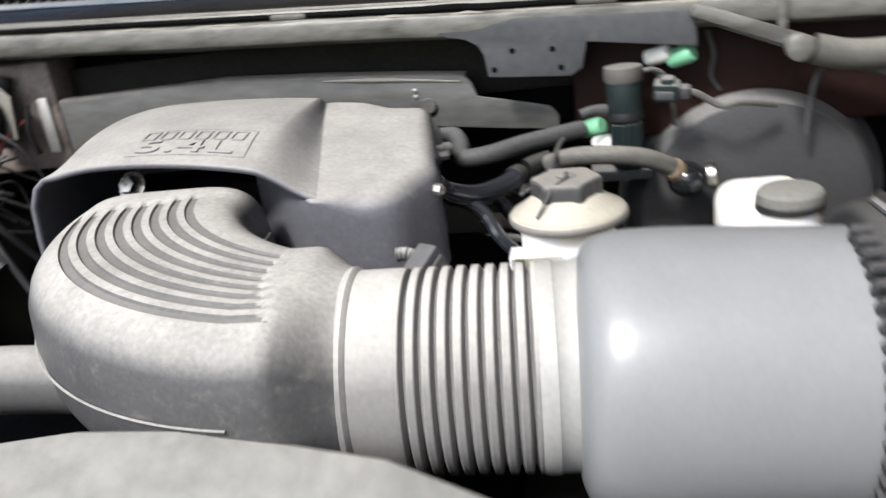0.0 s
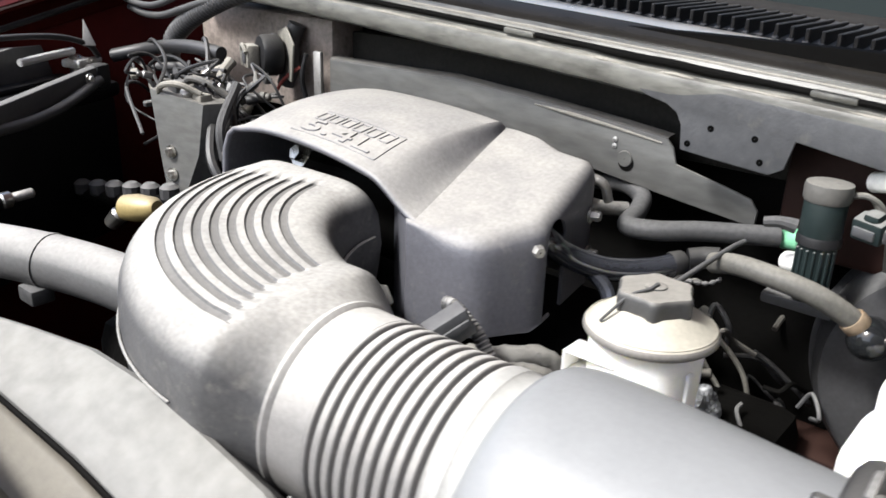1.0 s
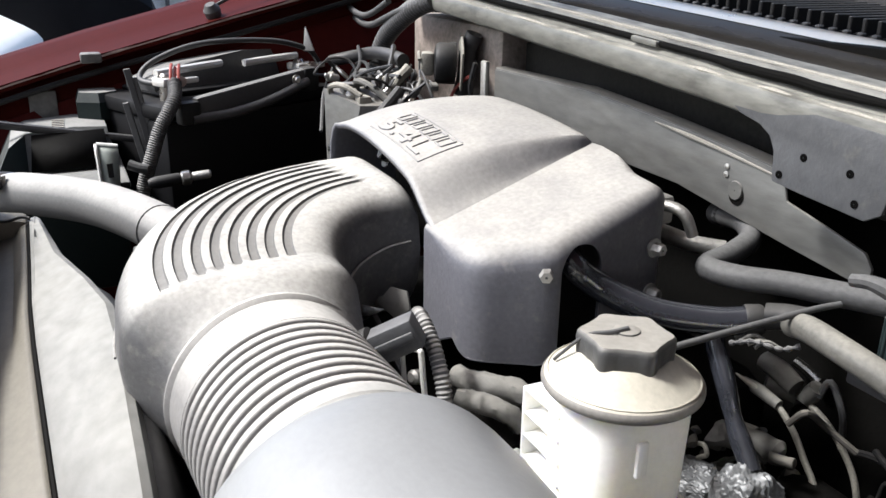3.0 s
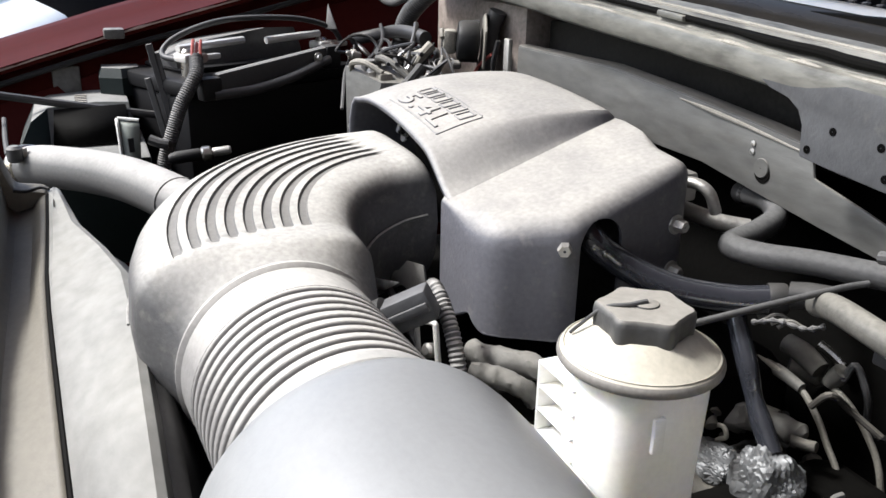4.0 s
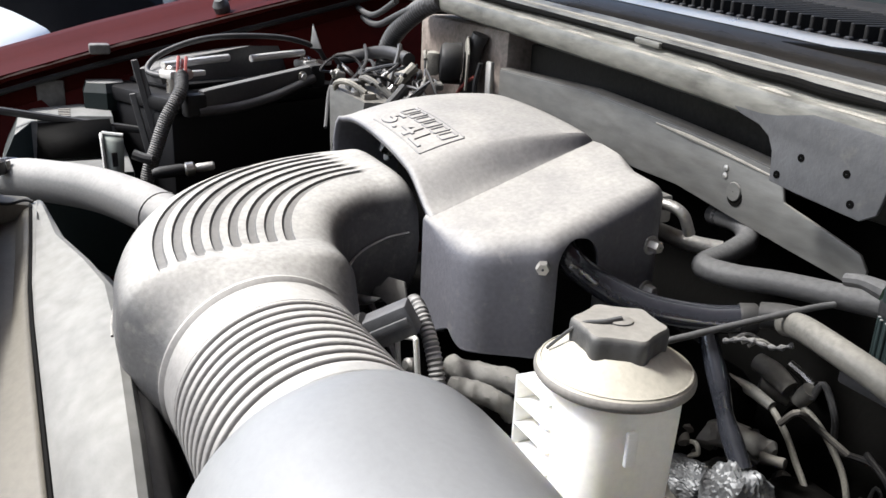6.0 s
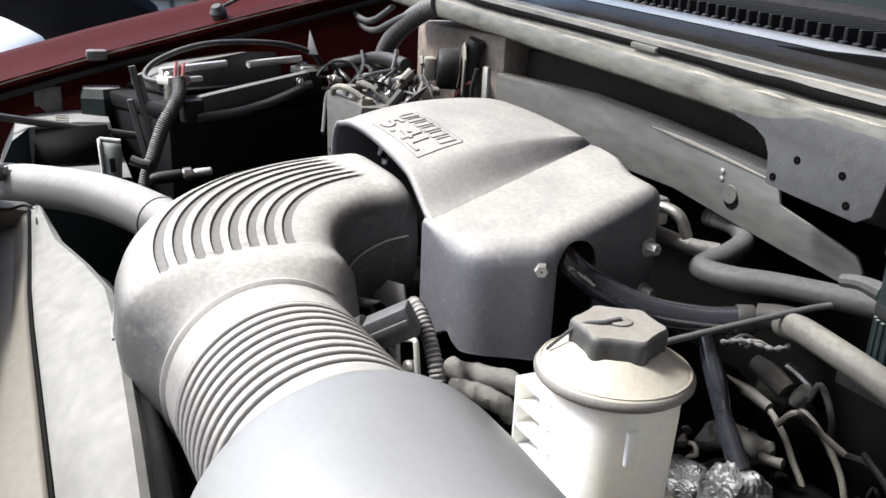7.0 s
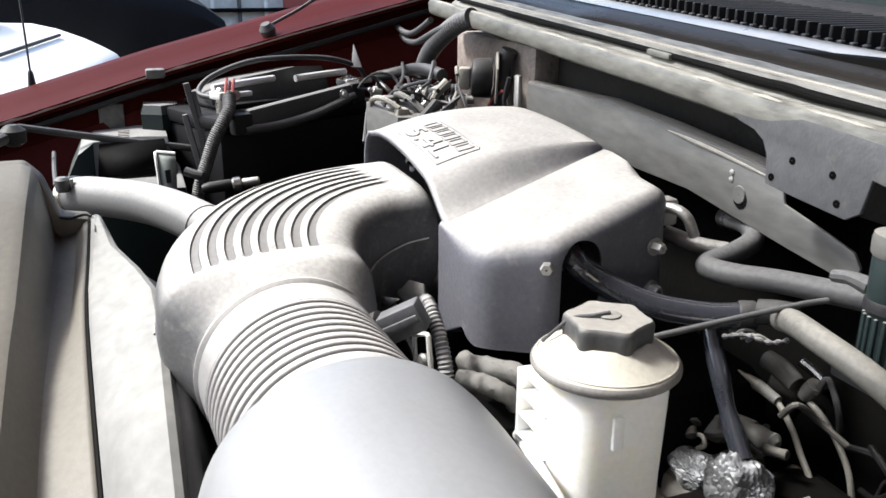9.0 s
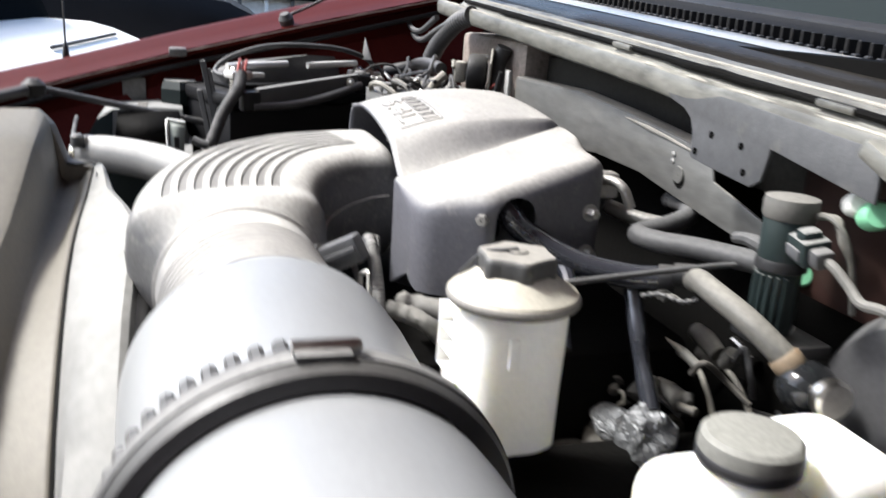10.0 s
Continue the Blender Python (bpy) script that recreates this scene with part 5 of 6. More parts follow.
part("relay", box((-0.543, 0.636, 1.080), (-0.526, 0.652, 1.094), 0.003), "dusty", rb)
part("lug", lathe([(0.004, 0), (0.007, 0.002), (0.007, 0.010), (0.004, 0.012)], along((-0.552, 0.640, 1.088), (-0.545, 0.62, 1.12)), 12), "alu", rb)
part("strap", tube([(-0.585, 0.622, 1.085), (-0.572, 0.618, 1.100), (-0.548, 0.625, 1.104), (-0.530, 0.640, 1.094)], 0.0035, 8), "dusty", rb)
part("strap", tube([(-0.575, 0.650, 1.095), (-0.556, 0.645, 1.108), (-0.535, 0.655, 1.103), (-0.520, 0.668, 1.090)], 0.004, 8), "casting", rb)

se = thing("blower_sensor", "round black sensor with a pale plug on the firewall", "sensor")
m = along((-0.556, 0.772, 1.122), (-0.600, 0.66, 1.126))
part("disc", lathe([(0.010, 0.0), (0.022, 0.002), (0.0245, 0.006), (0.0245, 0.022), (0.022, 0.026), (0.012, 0.028)], m, 36), "black", se, "black round disc")
part("plug", box((-0.010, -0.015, 0.028), (0.011, 0.013, 0.044), 0.004, m), "dusty", se, "pale cream plug")
part("plug_face", box((-0.006, -0.009, 0.043), (0.006, 0.004, 0.046), 0.001, m), "conduit", se)
part("plug_lip", tube([m @ V(*p) for p in ((-0.009, -0.012, 0.043), (-0.008, 0.008, 0.045), (0.002, 0.011, 0.046), (0.009, 0.004, 0.045))], 0.0028, 8), "dusty", se)
part("plug_arm", tube([(-0.585, 0.722, 1.116), (-0.584, 0.708, 1.104), (-0.578, 0.697, 1.092)], [0.007, 0.006, 0.005], 10), "dusty", se)
part("plug_spout", tube([(-0.588, 0.715, 1.108), (-0.602, 0.704, 1.102), (-0.612, 0.698, 1.100)], [0.006, 0.005, 0.0035], 10), "dusty", se)
part("back_plate", prism([(-0.030, -0.024), (0.026, -0.028), (0.032, 0.016), (0.004, 0.034), (-0.026, 0.026)], 0.003, m @ Matrix.Translation((0.004, 0.0, -0.006)), 0.001), "dusty", se, "pale dusty backing plate")
for k in range(4):
    a_ = 0.6 + k * 0.7
    part("tab", box((-0.003, 0.021, 0.0), (0.003, 0.028, 0.008), 0.001, m @ pose(0, 0, 0, 0, 0, math.degrees(a_)), 1), "conduit", se)
wb = thing("firewall_bracket", "bright bare metal bracket on the firewall", "bracket")
part("plate", box((-0.505, 0.778, 1.074), (-0.492, 0.784, 1.132), 0.002), "alu", wb, "scuffed bright plate")
part("edge", tube([(-0.516, 0.776, 1.075), (-0.518, 0.772, 1.10), (-0.514, 0.776, 1.128)], 0.003, 8), "black", wb)
hose("heater_hose", [(-0.585, 0.755, 1.196), (-0.617, 0.747, 1.186), (-0.655, 0.745, 1.172), (-0.693, 0.745, 1.156), (-0.722, 0.745, 1.140), (-0.741, 0.744, 1.122), (-0.748, 0.742, 1.098), (-0.748, 0.740, 1.05)], 0.0125, "conduit", "thick ribbed dark grey heater hose at the cowl corner", n=18, wave=0.0006, pitch=0.006)
hose("vent_tube", [(-0.830, 0.738, 1.158), (-0.790, 0.736, 1.152), (-0.745, 0.734, 1.154), (-0.700, 0.734, 1.165), (-0.655, 0.736, 1.177), (-0.600, 0.742, 1.190)], 0.0046, "grey_hose", "dusty grey vent tube at the cowl corner", n=12)
hose("vent_tube", [(-0.872, 0.736, 1.180), (-0.830, 0.734, 1.168), (-0.780, 0.732, 1.164), (-0.740, 0.732, 1.170), (-0.690, 0.736, 1.188)], 0.0042, "grey_hose", "dusty grey vent tube at the cowl corner", n=12)
cone = thing("fender_stay", "small pale pointed steel stay by the battery", "bracket")
part("blade", prism([(0, 0), (0.016, 0), (0.004, 0.034)], 0.003, Matrix.Translation((-0.800, 0.650, 1.116)) @ pose(0, 0, 0, 90, 0, 60), 0.0006), "bright", cone)
fc = thing("fender_clip", "small pale metal clip on the fender lip", "clip")
part("clip", box((-0.842, 0.360, 1.106), (-0.820, 0.386, 1.119), 0.003), "firewall", fc)
fp = thing("apron_tab", "small grey sheet metal tab on the inner wing", "bracket")
part("tab", box((-0.838, 0.292, 1.020), (-0.833, 0.326, 1.072), 0.002), "firewall", fp)

random.seed(7)
for i in range(16):
    a = V(random.uniform(-0.80, -0.62), random.uniform(0.70, 0.76), random.uniform(1.05, 1.12))
    b = V(random.uniform(-0.62, -0.50), random.uniform(0.60, 0.72), random.uniform(1.03, 1.11))
    c = a.lerp(b, 0.5) + V(random.uniform(-0.03, 0.03), random.uniform(-0.02, 0.03), random.uniform(0.0, 0.035))
    o = part("loom_wire", tube([a, a.lerp(c, 0.5) + V(0, 0, random.uniform(-0.01, 0.02)), c, b], random.choice((0.0022, 0.003, 0.0042)), 6), random.choice(("rubber", "rubber", "grey_hose", "black")))
    tagged(o, "thin dusty wire of the loom near the battery", "wire", "loom wires")
for i in range(6):
    a = V(random.uniform(-0.59, -0.52), random.uniform(0.63, 0.70), random.uniform(1.07, 1.11))
    b = a + V(random.uniform(0.0, 0.08), random.uniform(-0.06, 0.0), random.uniform(-0.11, -0.06))
    c = a.lerp(b, 0.5) + V(0.01, -0.02, random.uniform(-0.01, 0.02))
    tagged(part("loom_wire", tube([a, c, b], random.choice((0.0025, 0.0035, 0.0055)), 8), random.choice(("rubber", "grey_hose"))), "thin dusty wire of the loom near the battery", "wire", "loom wires")

# pale lugs, clamps and plugs among the looms
random.seed(23)
for k in range(26):
    p = V(random.uniform(-0.68, -0.515), random.uniform(0.645, 0.735), random.uniform(1.045, 1.105))
    way = V(random.uniform(-1, 1), random.uniform(-1, 1), random.uniform(-0.4, 1))
    r, h = random.uniform(0.003, 0.0065), random.uniform(0.010, 0.024)
    mat = random.choice(("dusty", "casting", "booster", "alu", "conduit", "steel"))
    lug = thing("wire_plug", "small dusty plug on the engine loom", "connector", "loom plugs")
    lm = along(p, p + way)
    if k % 3:
        part("body", lathe([(r * 0.7, 0), (r, h * 0.1), (r, h * 0.55), (r * 0.7, h * 0.62), (r * 0.72, h * 0.9), (r * 0.4, h)], lm, 12), mat, lug)
    else:
        part("body", box((-r, -r * 0.8, 0), (r, r * 0.8, h), 0.0015, lm, 1), mat, lug)
    part("lead", tube([lm @ V(0, 0, h * 0.8), lm @ V(0.003, 0, h + 0.012), p + V(random.uniform(-0.04, 0.04), random.uniform(-0.02, 0.03), random.uniform(-0.04, 0.02)), p + V(random.uniform(-0.06, 0.06), 0.02, -0.06)], random.uniform(0.0013, 0.0024), 6, 6), random.choice(("rubber", "booster", "conduit", "rubber")), lug)
hose("corner_hose", [(-0.545, 0.790, 1.158), (-0.552, 0.785, 1.135), (-0.548, 0.782, 1.112), (-0.556, 0.778, 1.086)], 0.0105, "conduit", "dark grey heater hose bending down at the cowl corner", n=14)
hose("red_wire", [(-0.520, 0.772, 1.112), (-0.532, 0.768, 1.104), (-0.548, 0.766, 1.092), (-0.556, 0.764, 1.080)], 0.0022, "pink", "thin red wire on the firewall", "wire", n=6)
hose("battery_loom", [(-0.73, 0.712, 1.092), (-0.67, 0.716, 1.098), (-0.62, 0.706, 1.090), (-0.58, 0.690, 1.080)], 0.0055, "conduit", "dusty wrapped loom from the battery", "cable", n=12)


# ---- under the elbow and beside the cover ----
sn = thing("air_sensor", "grey air temperature sensor plug with a clip", "sensor")
m = along((-0.060, 0.478, 1.024), (-0.036, 0.52, 1.050))
part("plug", box((-0.008, -0.010, 0.004), (0.008, 0.010, 0.034), 0.002, m), "bracket", sn, "grey ribbed plug")
part("ridge", box((-0.0095, -0.003, 0.006), (0.0095, 0.003, 0.032), 0.001, m), "bracket", sn)
part("collar", lathe([(0.009, -0.004), (0.0135, -0.002), (0.0135, 0.004), (0.009, 0.006)], m, 20), "black", sn)
hose("sensor_conduit", [(-0.074, 0.515, 1.036), (-0.066, 0.515, 1.036), (-0.055, 0.515, 1.030), (-0.043, 0.515, 1.020), (-0.033, 0.515, 1.005), (-0.026, 0.515, 0.985)], 0.0048, "radhose", "dusty ribbed wire conduit from the sensor", "conduit", n=12, wave=0.0005, pitch=0.0030)
kb = thing("wire_bracket", "small bent pale strip bracket beside the tube", "bracket")
part("loop", tube([(-0.092, 0.515, 0.960), (-0.094, 0.515, 0.975), (-0.098, 0.515, 0.997), (-0.094, 0.515, 1.002), (-0.070, 0.515, 1.012), (-0.066, 0.515, 1.009), (-0.063, 0.515, 0.995), (-0.059, 0.515, 0.980)], 0.0019, 8, 6), "bright", kb)
part("clamp_bolt", lathe([(0.003, 0), (0.005, 0.001), (0.005, 0.008), (0.003, 0.010)], along((-0.078, 0.520, 0.988), (-0.070, 0.50, 0.995)), 12), "alu", kb)
pt = thing("paper_label", "torn white paper label below the elbow", "label")
sheet(part("label", loft([[V(-0.172, 0.512, 1.003), V(-0.152, 0.513, 1.009), V(-0.130, 0.514, 1.016)], [V(-0.174, 0.512, 0.993), V(-0.156, 0.513, 1.000), V(-0.146, 0.514, 1.006)]], closed=False), "white", pt), 0.0006)
cp = thing("coolant_pipe", "dusty grey cast pipe between cover and reservoir", "pipe")
for name, pts, radii in (("pipe", [(-0.075, 0.545, 0.985), (-0.045, 0.548, 0.992), (-0.028, 0.562, 0.994), (-0.018, 0.572, 0.988), (-0.008, 0.58, 0.972)], [0.007, 0.009, 0.0075, 0.0065, 0.006]),
                         ("branch", [(-0.030, 0.522, 0.998), (-0.022, 0.535, 0.995), (-0.012, 0.548, 0.990), (-0.010, 0.556, 0.980)], [0.006, 0.0065, 0.006, 0.0055])):
    bm = tube(pts, radii, 16)
    for v in bm.verts:
        v.co += 0.0014 * noise.noise_vector(v.co * 110) + 0.0010 * noise.noise_vector(v.co * 300)
    part(name, bm, "casting", cp)
hose("fuel_line", [(-0.10, 0.592, 0.915), (-0.035, 0.570, 0.942), (0.029, 0.550, 0.966), (0.084, 0.532, 0.986), (0.15, 0.515, 1.0)], 0.0036, "white", "pale plastic line beside the duct", "tube", n=10)
tb = thing("throttle_valve", "dark throttle housing with a bright bolt in the arch", "throttle")
part("housing", box((-0.335, 0.60, 1.0), (-0.165, 0.66, 1.075), 0.012), "black_and_shade", tb)
hexbolt("bolt", (-0.300, 0.585, 1.082), (-0.1, -1, 0.5), 0.008, 0.009, tb)
part("flange", tube([(-0.185, 0.585, 1.090), (-0.165, 0.588, 1.078), (-0.158, 0.59, 1.055)], 0.009, 12), "firewall", tb)

lg = thing("throttle_linkage", "dusty grey throttle lever and lugs under the elbow", "linkage")
part("lever", prism([(-0.014, -0.008), (0.008, -0.010), (0.014, 0.002), (0.004, 0.012), (-0.010, 0.008)], 0.003, Matrix.Translation((-0.158, 0.535, 1.006)) @ pose(0, 0, 0, 62, 15, 25), 0.0008), "casting", lg)
part("lug", lathe([(0.003, 0), (0.006, 0.001), (0.006, 0.012), (0.003, 0.014)], along((-0.185, 0.54, 0.994), (-0.16, 0.50, 1.01)), 14), "casting", lg)
part("cable", tube([(-0.20, 0.53, 0.985), (-0.17, 0.522, 0.992), (-0.14, 0.520, 0.986), (-0.11, 0.522, 0.970)], 0.0028, 8), "rubber", lg)

# ---- between cover, reservoir and booster ----
ff = thing("foil_wrap", "crumpled dark silver foil wrapped round a pipe", "foil")
for name, cen, sx, sy, sz, off in (("wrap", V(0.028, 0.712, 0.905), 0.024, 0.020, 0.028, V(0, 0, 0)), ("wrap_end", V(-0.016, 0.708, 0.897), 0.024, 0.016, 0.013, V(5, 5, 5)), ("wrap_tail", V(0.050, 0.705, 0.890), 0.018, 0.014, 0.022, V(2, 7, 1))):
    bm = bmesh.new()
    bmesh.ops.create_icosphere(bm, subdivisions=5, radius=1)
    for v in bm.verts:
        k = 1 + 0.25 * noise.noise(v.co * 2.0 + off) + 0.10 * abs(noise.noise(v.co * 7.0 + off)) - 0.09 * abs(noise.noise(v.co * 17.0 + off))
        v.co = V(v.co.x * sx * k, v.co.y * sy * k, v.co.z * sz * k) + cen
    part(name, bm, "foil", ff, smooth=18)
hose("brake_line", [(-0.075, 0.76, 0.952), (-0.045, 0.772, 0.948), (-0.018, 0.778, 0.941), (0.002, 0.778, 0.928), (0.016, 0.778, 0.911), (0.028, 0.778, 0.896), (0.045, 0.778, 0.86)], 0.0024, "dusty", "thin dusty steel brake line", "pipe", n=10)
hose("brake_line", [(-0.022, 0.806, 0.938), (-0.007, 0.80, 0.941), (0.010, 0.80, 0.935), (0.027, 0.80, 0.922), (0.041, 0.80, 0.904), (0.052, 0.80, 0.87)], 0.0024, "dusty", "thin dusty steel brake line", "pipe", n=10)
hose("clip_pipe", [(-0.055, 0.70, 0.905), (-0.04, 0.725, 0.925), (-0.045, 0.75, 0.935), (-0.06, 0.74, 0.925)], 0.005, "grey_hose", "bent dusty pipe over a bracket", "pipe", n=10)
gb2 = thing("engine_bracket", "pale dusty cast bracket on the engine", "bracket")
part("web", prism([(-0.05, -0.02), (0.03, -0.03), (0.06, 0.0), (0.05, 0.03), (-0.02, 0.025)], 0.012, Matrix.Translation((-0.05, 0.72, 0.885)) @ pose(0, 0, 0, -25, 10, 30), 0.003), "firewall", gb2)
part("boss", lathe([(0.006, 0.0), (0.014, 0.001), (0.014, 0.02), (0.006, 0.022)], Matrix.Translation((-0.07, 0.70, 0.895)), 16), "alu", gb2)
ps = thing("power_pump", "round dark pump body below the reservoir", "pump")
part("body", lathe([(0.02, 0.0), (0.06, 0.004), (0.066, 0.02), (0.066, 0.07), (0.05, 0.09)], Matrix.Translation((0.09, 0.67, 0.80)), 32), "grime", ps)
sd = thing("stud", "bright threaded stud on the dark engine", "bolt")
part("stud", tube([(-0.064, 0.846, 0.940), (-0.054, 0.850, 0.935), (-0.043, 0.853, 0.929)], 0.0042, 10), "steel", sd)
part("nut", lathe([(0.006, 0), (0.006, 0.006), (0.005, 0.007)], along((-0.043, 0.853, 0.929), (-0.03, 0.856, 0.922)), 6), "black_and_shade", sd)
pf = thing("pipe_fitting", "bright bent metal pipe behind the cover", "pipe")
part("elbow", tube([(-0.105, 0.715, 1.075), (-0.090, 0.722, 1.078), (-0.080, 0.728, 1.073), (-0.078, 0.735, 1.058)], 0.0042, 12), "alu", pf)
part("pipe", tube([(-0.115, 0.735, 1.05), (-0.09, 0.748, 1.046), (-0.075, 0.765, 1.044)], 0.0065, 12), "alu", pf)
part("flange", box((-0.115, 0.708, 1.060), (-0.100, 0.735, 1.082), 0.003), "alu", pf)
tf = thing("hose_tee", "dark wire and tee joint tied to the hoses", "fitting")
part("tee", tube([(0.0, 0.735, 1.026), (0.01, 0.742, 1.028), (0.022, 0.745, 1.030)], 0.009, 12), "black", tf)
for i in range(5):
    part("twist", tube([(-0.018 + 0.006 * i, 0.722, 1.008), (-0.014 + 0.006 * i, 0.728, 1.013 - 0.002 * (i % 2)), (-0.012 + 0.007 * i, 0.735, 1.009)], 0.0015, 6), "casting", tf)
hh = thing("cowl_strut", "pale dusty steel strut at the cowl end", "bracket")
hm = along((0.150, 0.748, 1.150), (0.335, 0.748, 1.072))
part("arm", box((-0.012, -0.006, 0.0), (0.012, 0.006, 0.20), 0.003, hm), "lip", hh, "pale dusty steel arm")
part("arm_edge", tube([hm @ V(0.012, -0.006, 0.0), hm @ V(0.013, -0.007, 0.1), hm @ V(0.012, -0.006, 0.2)], 0.003, 8), "lip", hh)
part("pivot", lathe([(0.008, 0), (0.011, 0.002), (0.011, 0.014), (0.008, 0.016)], along((0.232, 0.735, 1.112), (0.232, 0.6, 1.112)), 20), "lip", hh)
part("sleeve", tube([(0.245, 0.735, 1.108), (0.275, 0.735, 1.100), (0.315, 0.735, 1.098)], 0.013, 14), "beige_hose", hh, "pale rubber sleeve")
part("post", tube([(0.222, 0.745, 1.115), (0.224, 0.748, 1.15), (0.225, 0.752, 1.19)], 0.004, 8), "lip", hh)
hose("firewall_wire", [(0.168, 0.788, 1.125), (0.172, 0.782, 1.105), (0.170, 0.785, 1.085), (0.178, 0.79, 1.07)], 0.0022, "conduit", "thin dark wire on the firewall", "wire", n=6)
hose("firewall_wire", [(0.262, 0.765, 1.09), (0.252, 0.758, 1.075), (0.248, 0.756, 1.055), (0.246, 0.757, 1.03)], 0.0024, "conduit", "thin dark wire on the firewall", "wire", n=6)
lw = thing("lower_rail", "pale dusty frame rail below the booster", "frame")
part("rail", box((0.02, 0.79, 0.80), (0.14, 0.85, 0.86), 0.01), "orange", lw, "dull red frame rail")

an = thing("radio_antenna", "thin dark radio antenna on the fender", "antenna")
part("mast", tube([(-0.965, 0.20, 1.06), (-0.966, 0.20, 1.25), (-0.967, 0.20, 1.55)], 0.0016, 6), "rubber", an)
part("base", lathe([(0.004, 0.0), (0.006, 0.01), (0.004, 0.03), (0.002, 0.034)], Matrix.Translation((-0.965, 0.20, 1.075)), 10), "rubber", an)
bs = thing("hood_bumper", "small dusty rubber bumper with a thin rod on the fender", "bumper")
part("bumper", lathe([(0.006, 0.0), (0.011, 0.004), (0.012, 0.014), (0.007, 0.022)], Matrix.Translation((-0.850, 0.540, 1.158)) @ pose(0, 0, 0, 20, 20, 0), 14), "grey_hose", bs)
part("rod", tube([(-0.850, 0.543, 1.176), (-0.862, 0.598, 1.203), (-0.877, 0.668, 1.248)], 0.0025, 6), "grey_hose", bs)
lr = thing("latch_rod", "grey hood latch rod with a black joint", "rod")
part("rod", tube([(-0.505, 0.215, 1.088), (-0.42, 0.165, 1.080), (-0.30, 0.10, 1.07)], 0.006, 10), "grey_hose", lr)
part("joint", lathe([(0.006, 0.0), (0.012, 0.004), (0.013, 0.016), (0.006, 0.022)], Matrix.Translation((-0.515, 0.222, 1.078)), 14), "black", lr)

# dusty cast lugs and short pipe stubs down on the engine
for k, (p, way, r, h) in enumerate((((-0.040, 0.752, 0.920), (0.9, 0.2, 0.1), 0.0055, 0.030), ((-0.045, 0.70, 0.925), (0.2, 0.5, 0.8), 0.008, 0.012), ((0.012, 0.745, 0.922), (0.9, 0.4, 0.1), 0.0045, 0.018),
                                    ((-0.075, 0.735, 0.940), (0.8, 0.4, 0.0), 0.006, 0.040), ((0.050, 0.69, 0.885), (0.9, -0.1, 0.1), 0.010, 0.045))):
    bm = lathe([(r * 0.55, 0), (r * 0.92, h * 0.04), (r, h * 0.12), (r * 0.96, h * 0.3), (r * 0.95, h * 0.7), (r * 1.0, h * 0.9), (r * 0.9, h * 0.97), (r * 0.4, h)], along(p, V(*p) + V(*way)), 18)
    for v in bm.verts:
        v.co += 0.30 * r * noise.noise_vector(v.co * 120 + V(k, 0, 0))
    tagged(part("casting_boss", bm, "grime"), "dusty grey cast lug of the engine", "engine part", "engine castings")
# twisted wire at the end of the rod
hose("tie_wire", [(-0.006, 0.712, 1.008), (0.006, 0.720, 1.013), (0.020, 0.730, 1.012), (0.028, 0.738, 1.016)], 0.0016, "conduit", "dull twisted tie wire on the hoses", "wire", n=8, wave=0.0007, pitch=0.006)
hose("vacuum_line", [(-0.06, 0.66, 1.03), (-0.035, 0.665, 1.012), (-0.02, 0.655, 0.99), (0.0, 0.65, 0.97)], 0.006, "hose", "thin dark vacuum line under the hose", "tube", n=10)
hose("sleeve", [(-0.046, 0.797, 0.939), (-0.037, 0.806, 0.937), (-0.029, 0.813, 0.934)], 0.0075, "casting", "short dusty grey rubber sleeve on a pipe", "sleeve", n=12)
# the dark tangle of pipes, lugs and wires down beside the engine
random.seed(41)
for k in range(18):
    p = V(random.uniform(-0.055, 0.11), random.uniform(0.715, 0.845), random.uniform(0.865, 0.955))
    if p.z > 0.93 and p.x > 0.05:
        p.z -= 0.04
    way = V(random.uniform(-1, 1), random.uniform(-0.6, 0.6), random.uniform(-0.5, 0.5)).normalized()
    mat = random.choice(("black_and_shade", "grime", "black", "grime", "grey_hose", "conduit", "grime", "booster"))
    h = random.uniform(0.015, 0.06)
    if k % 4 == 0:
        r = random.uniform(0.005, 0.010)
        bm = lathe([(r * 0.5, 0), (r, r * 0.2), (r, r * 0.8), (r * 0.55, r), (r * 0.55, r * 1.8), (r * 0.2, r * 2)], along(p, p + way), 12)
        tagged(part("engine_fitting", bm, mat), "small dusty fitting on the dark engine", "engine part", "engine fittings")
    else:
        q = p + way * h
        c = p.lerp(q, 0.5) + V(random.uniform(-0.01, 0.01), random.uniform(-0.01, 0.01), random.uniform(-0.004, 0.014))
        tagged(part("engine_pipe", tube([p, c, q, q + V(way.y, way.x, -0.6) * 0.02], random.uniform(0.0013, 0.0032), 8, 5), mat), "thin dusty pipe among the dark engine parts", "pipe", "engine pipes")
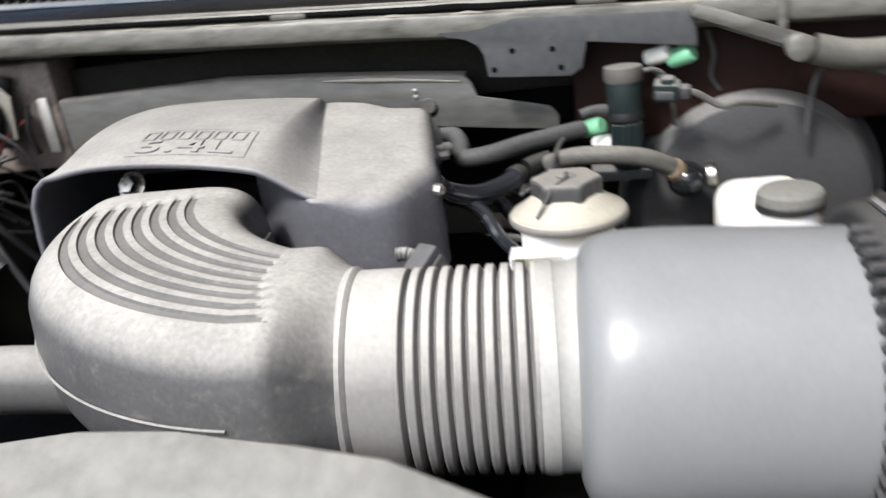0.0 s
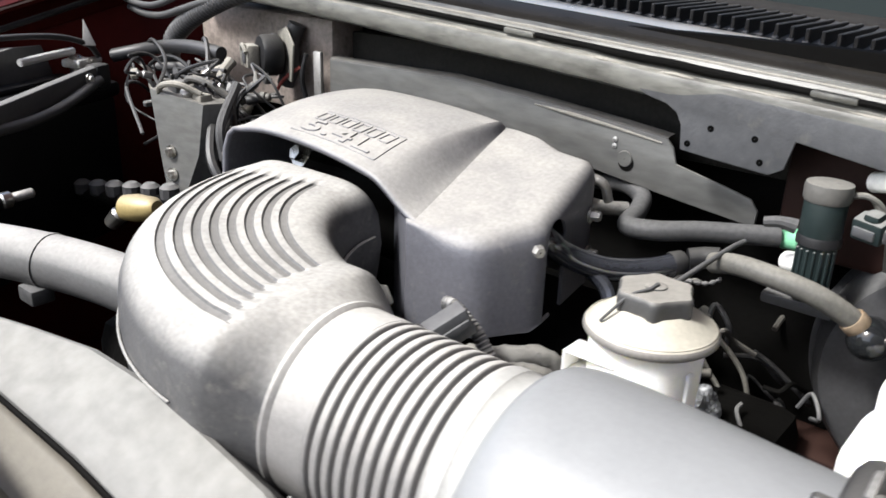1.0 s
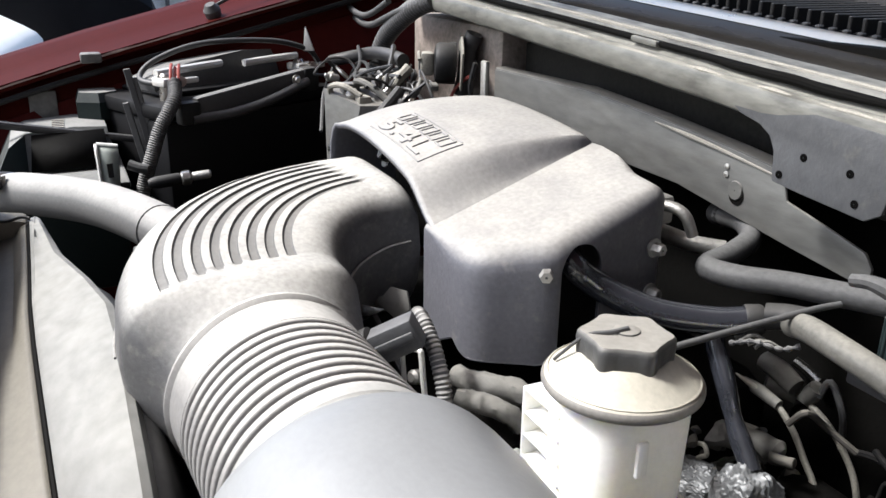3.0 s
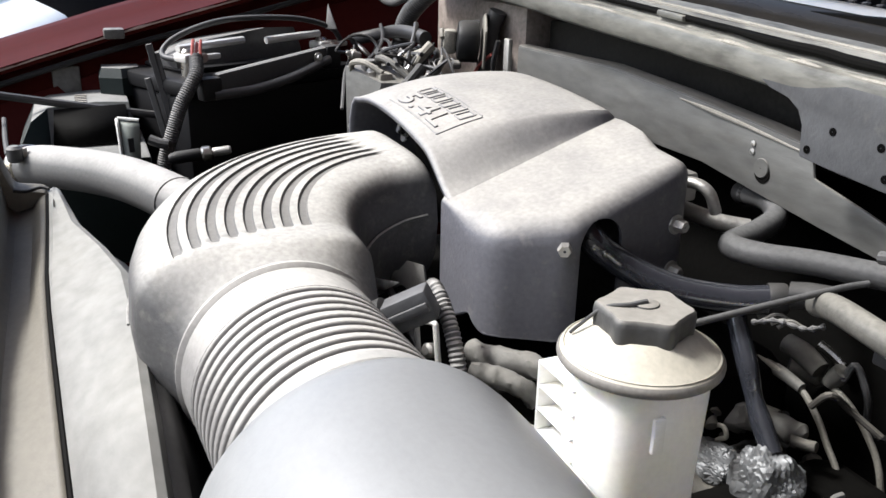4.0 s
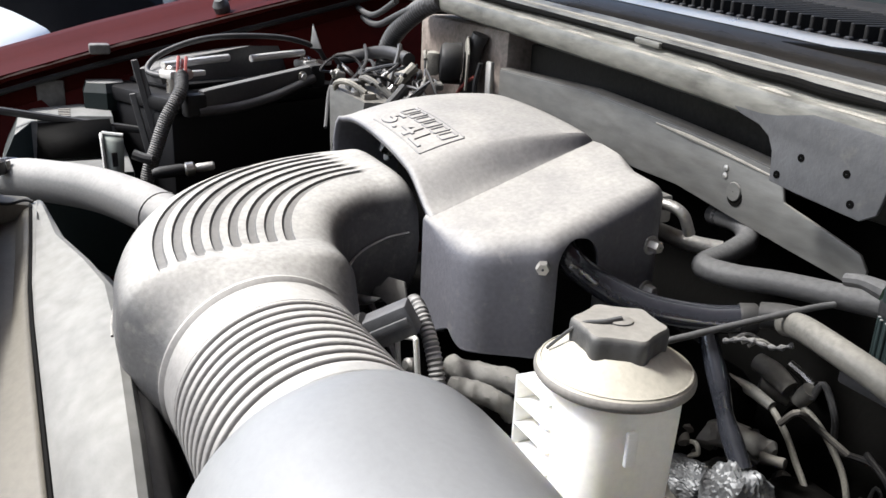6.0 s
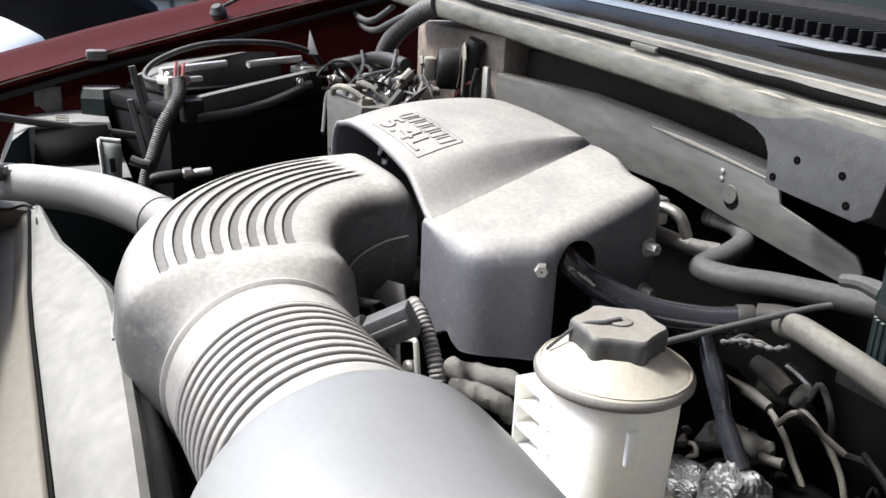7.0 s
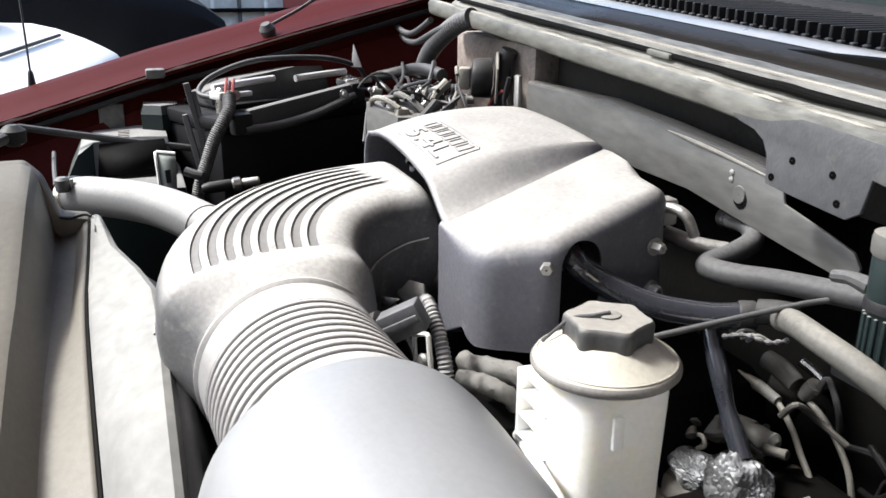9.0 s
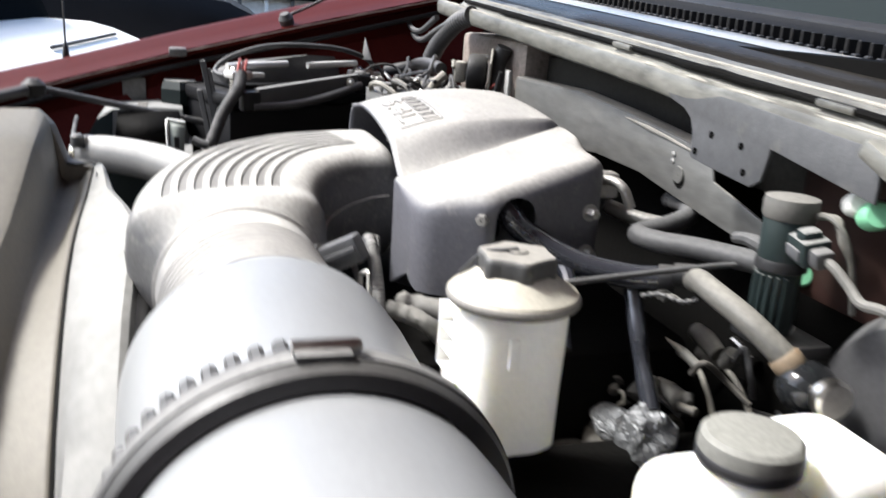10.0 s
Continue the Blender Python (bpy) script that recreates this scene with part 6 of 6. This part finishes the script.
# grey rubber sleeves where the brake lines start, and lumps of the casting beyond the bottle
for a, b, c, r in (((-0.050, 0.776, 0.944), (-0.034, 0.777, 0.944), (-0.014, 0.778, 0.941), 0.0048), ((-0.052, 0.798, 0.956), (-0.036, 0.799, 0.954), (-0.020, 0.800, 0.948), 0.0085), ((-0.002, 0.80, 0.957), (-0.006, 0.80, 0.950), (-0.010, 0.80, 0.943), 0.0068)):
    hose("sleeve", [a, b, c], [r * 0.9, r, r * 0.85], "casting", "short dusty grey rubber sleeve on a pipe", "sleeve", n=12)
for k, (p, way, r, h) in enumerate((((-0.058, 0.722, 0.906), (0.9, 0.1, 0.25), 0.012, 0.030), ((-0.036, 0.735, 0.914), (0.7, 0.3, 0.35), 0.0105, 0.026), ((-0.070, 0.705, 0.893), (0.5, 0.4, 0.5), 0.011, 0.022), ((-0.020, 0.752, 0.922), (1.0, 0.0, 0.1), 0.008, 0.036),
                                    ((-0.030, 0.70, 0.872), (0.8, 0.2, 0.1), 0.016, 0.05), ((0.03, 0.66, 0.872), (0.3, 0.2, 0.6), 0.020, 0.022))):
    bm = lathe([(r * 0.5, 0), (r * 0.9, h * 0.06), (r, h * 0.2), (r * 0.9, h * 0.45), (r * 0.97, h * 0.75), (r * 0.8, h * 0.94), (r * 0.35, h)], along(p, V(*p) + V(*way)), 20)
    for v in bm.verts:
        v.co += 0.40 * r * noise.noise_vector(v.co * 90 + V(k, 3, 0))
    tagged(part("casting_boss", bm, "casting" if k < 4 else "grime"), "dusty grey cast lug of the engine", "engine part", "engine castings")
hose("hook_wire", [(-0.030, 0.716, 0.916), (-0.020, 0.716, 0.920), (-0.016, 0.716, 0.914), (-0.024, 0.716, 0.906), (-0.014, 0.716, 0.902), (-0.006, 0.716, 0.908)], 0.0018, "dusty", "small bent pale wire hook on the engine", "wire", n=8)
# uneven dusty castings low on the engine, beyond and below the bottle
for k, (cen, size, mat) in enumerate(((V(-0.078, 0.735, 0.880), V(0.050, 0.032, 0.026), "casting"), (V(-0.040, 0.722, 0.872), V(0.026, 0.022, 0.020), "casting"), (V(0.000, 0.662, 0.856), V(0.058, 0.036, 0.020), "grime"))):
    bm = bmesh.new()
    bmesh.ops.create_icosphere(bm, subdivisions=5, radius=1)
    for v in bm.verts:
        q = V(*(math.copysign(abs(a) ** 0.6, a) for a in v.co))
        q *= 1 + 0.16 * noise.noise(v.co * 2.2 + V(k, 7, 0)) + 0.10 * noise.noise(v.co * 6.0 + V(k, 0, 5)) + 0.04 * abs(noise.noise(v.co * 18.0))
        v.co = V(q.x * size.x, q.y * size.y, q.z * size.z) + cen
    tagged(part("engine_casting", bm, mat), "uneven dusty brown casting low on the engine", "engine part", "engine castings")
# thin upright stays between the battery and the fender
bt = thing("battery_stay", "thin dusty metal stays standing beside the battery", "bracket")
for a, b in (((-0.720, 0.407, 1.111), (-0.716, 0.424, 1.020)), ((-0.720, 0.414, 1.100), (-0.714, 0.430, 1.015)), ((-0.722, 0.402, 1.070), (-0.716, 0.416, 0.995))):
    part("stay", box((-0.0016, -0.004, 0.0), (0.0016, 0.004, (V(*b) - V(*a)).length), 0.0008, along(a, b), 1), "conduit", bt)
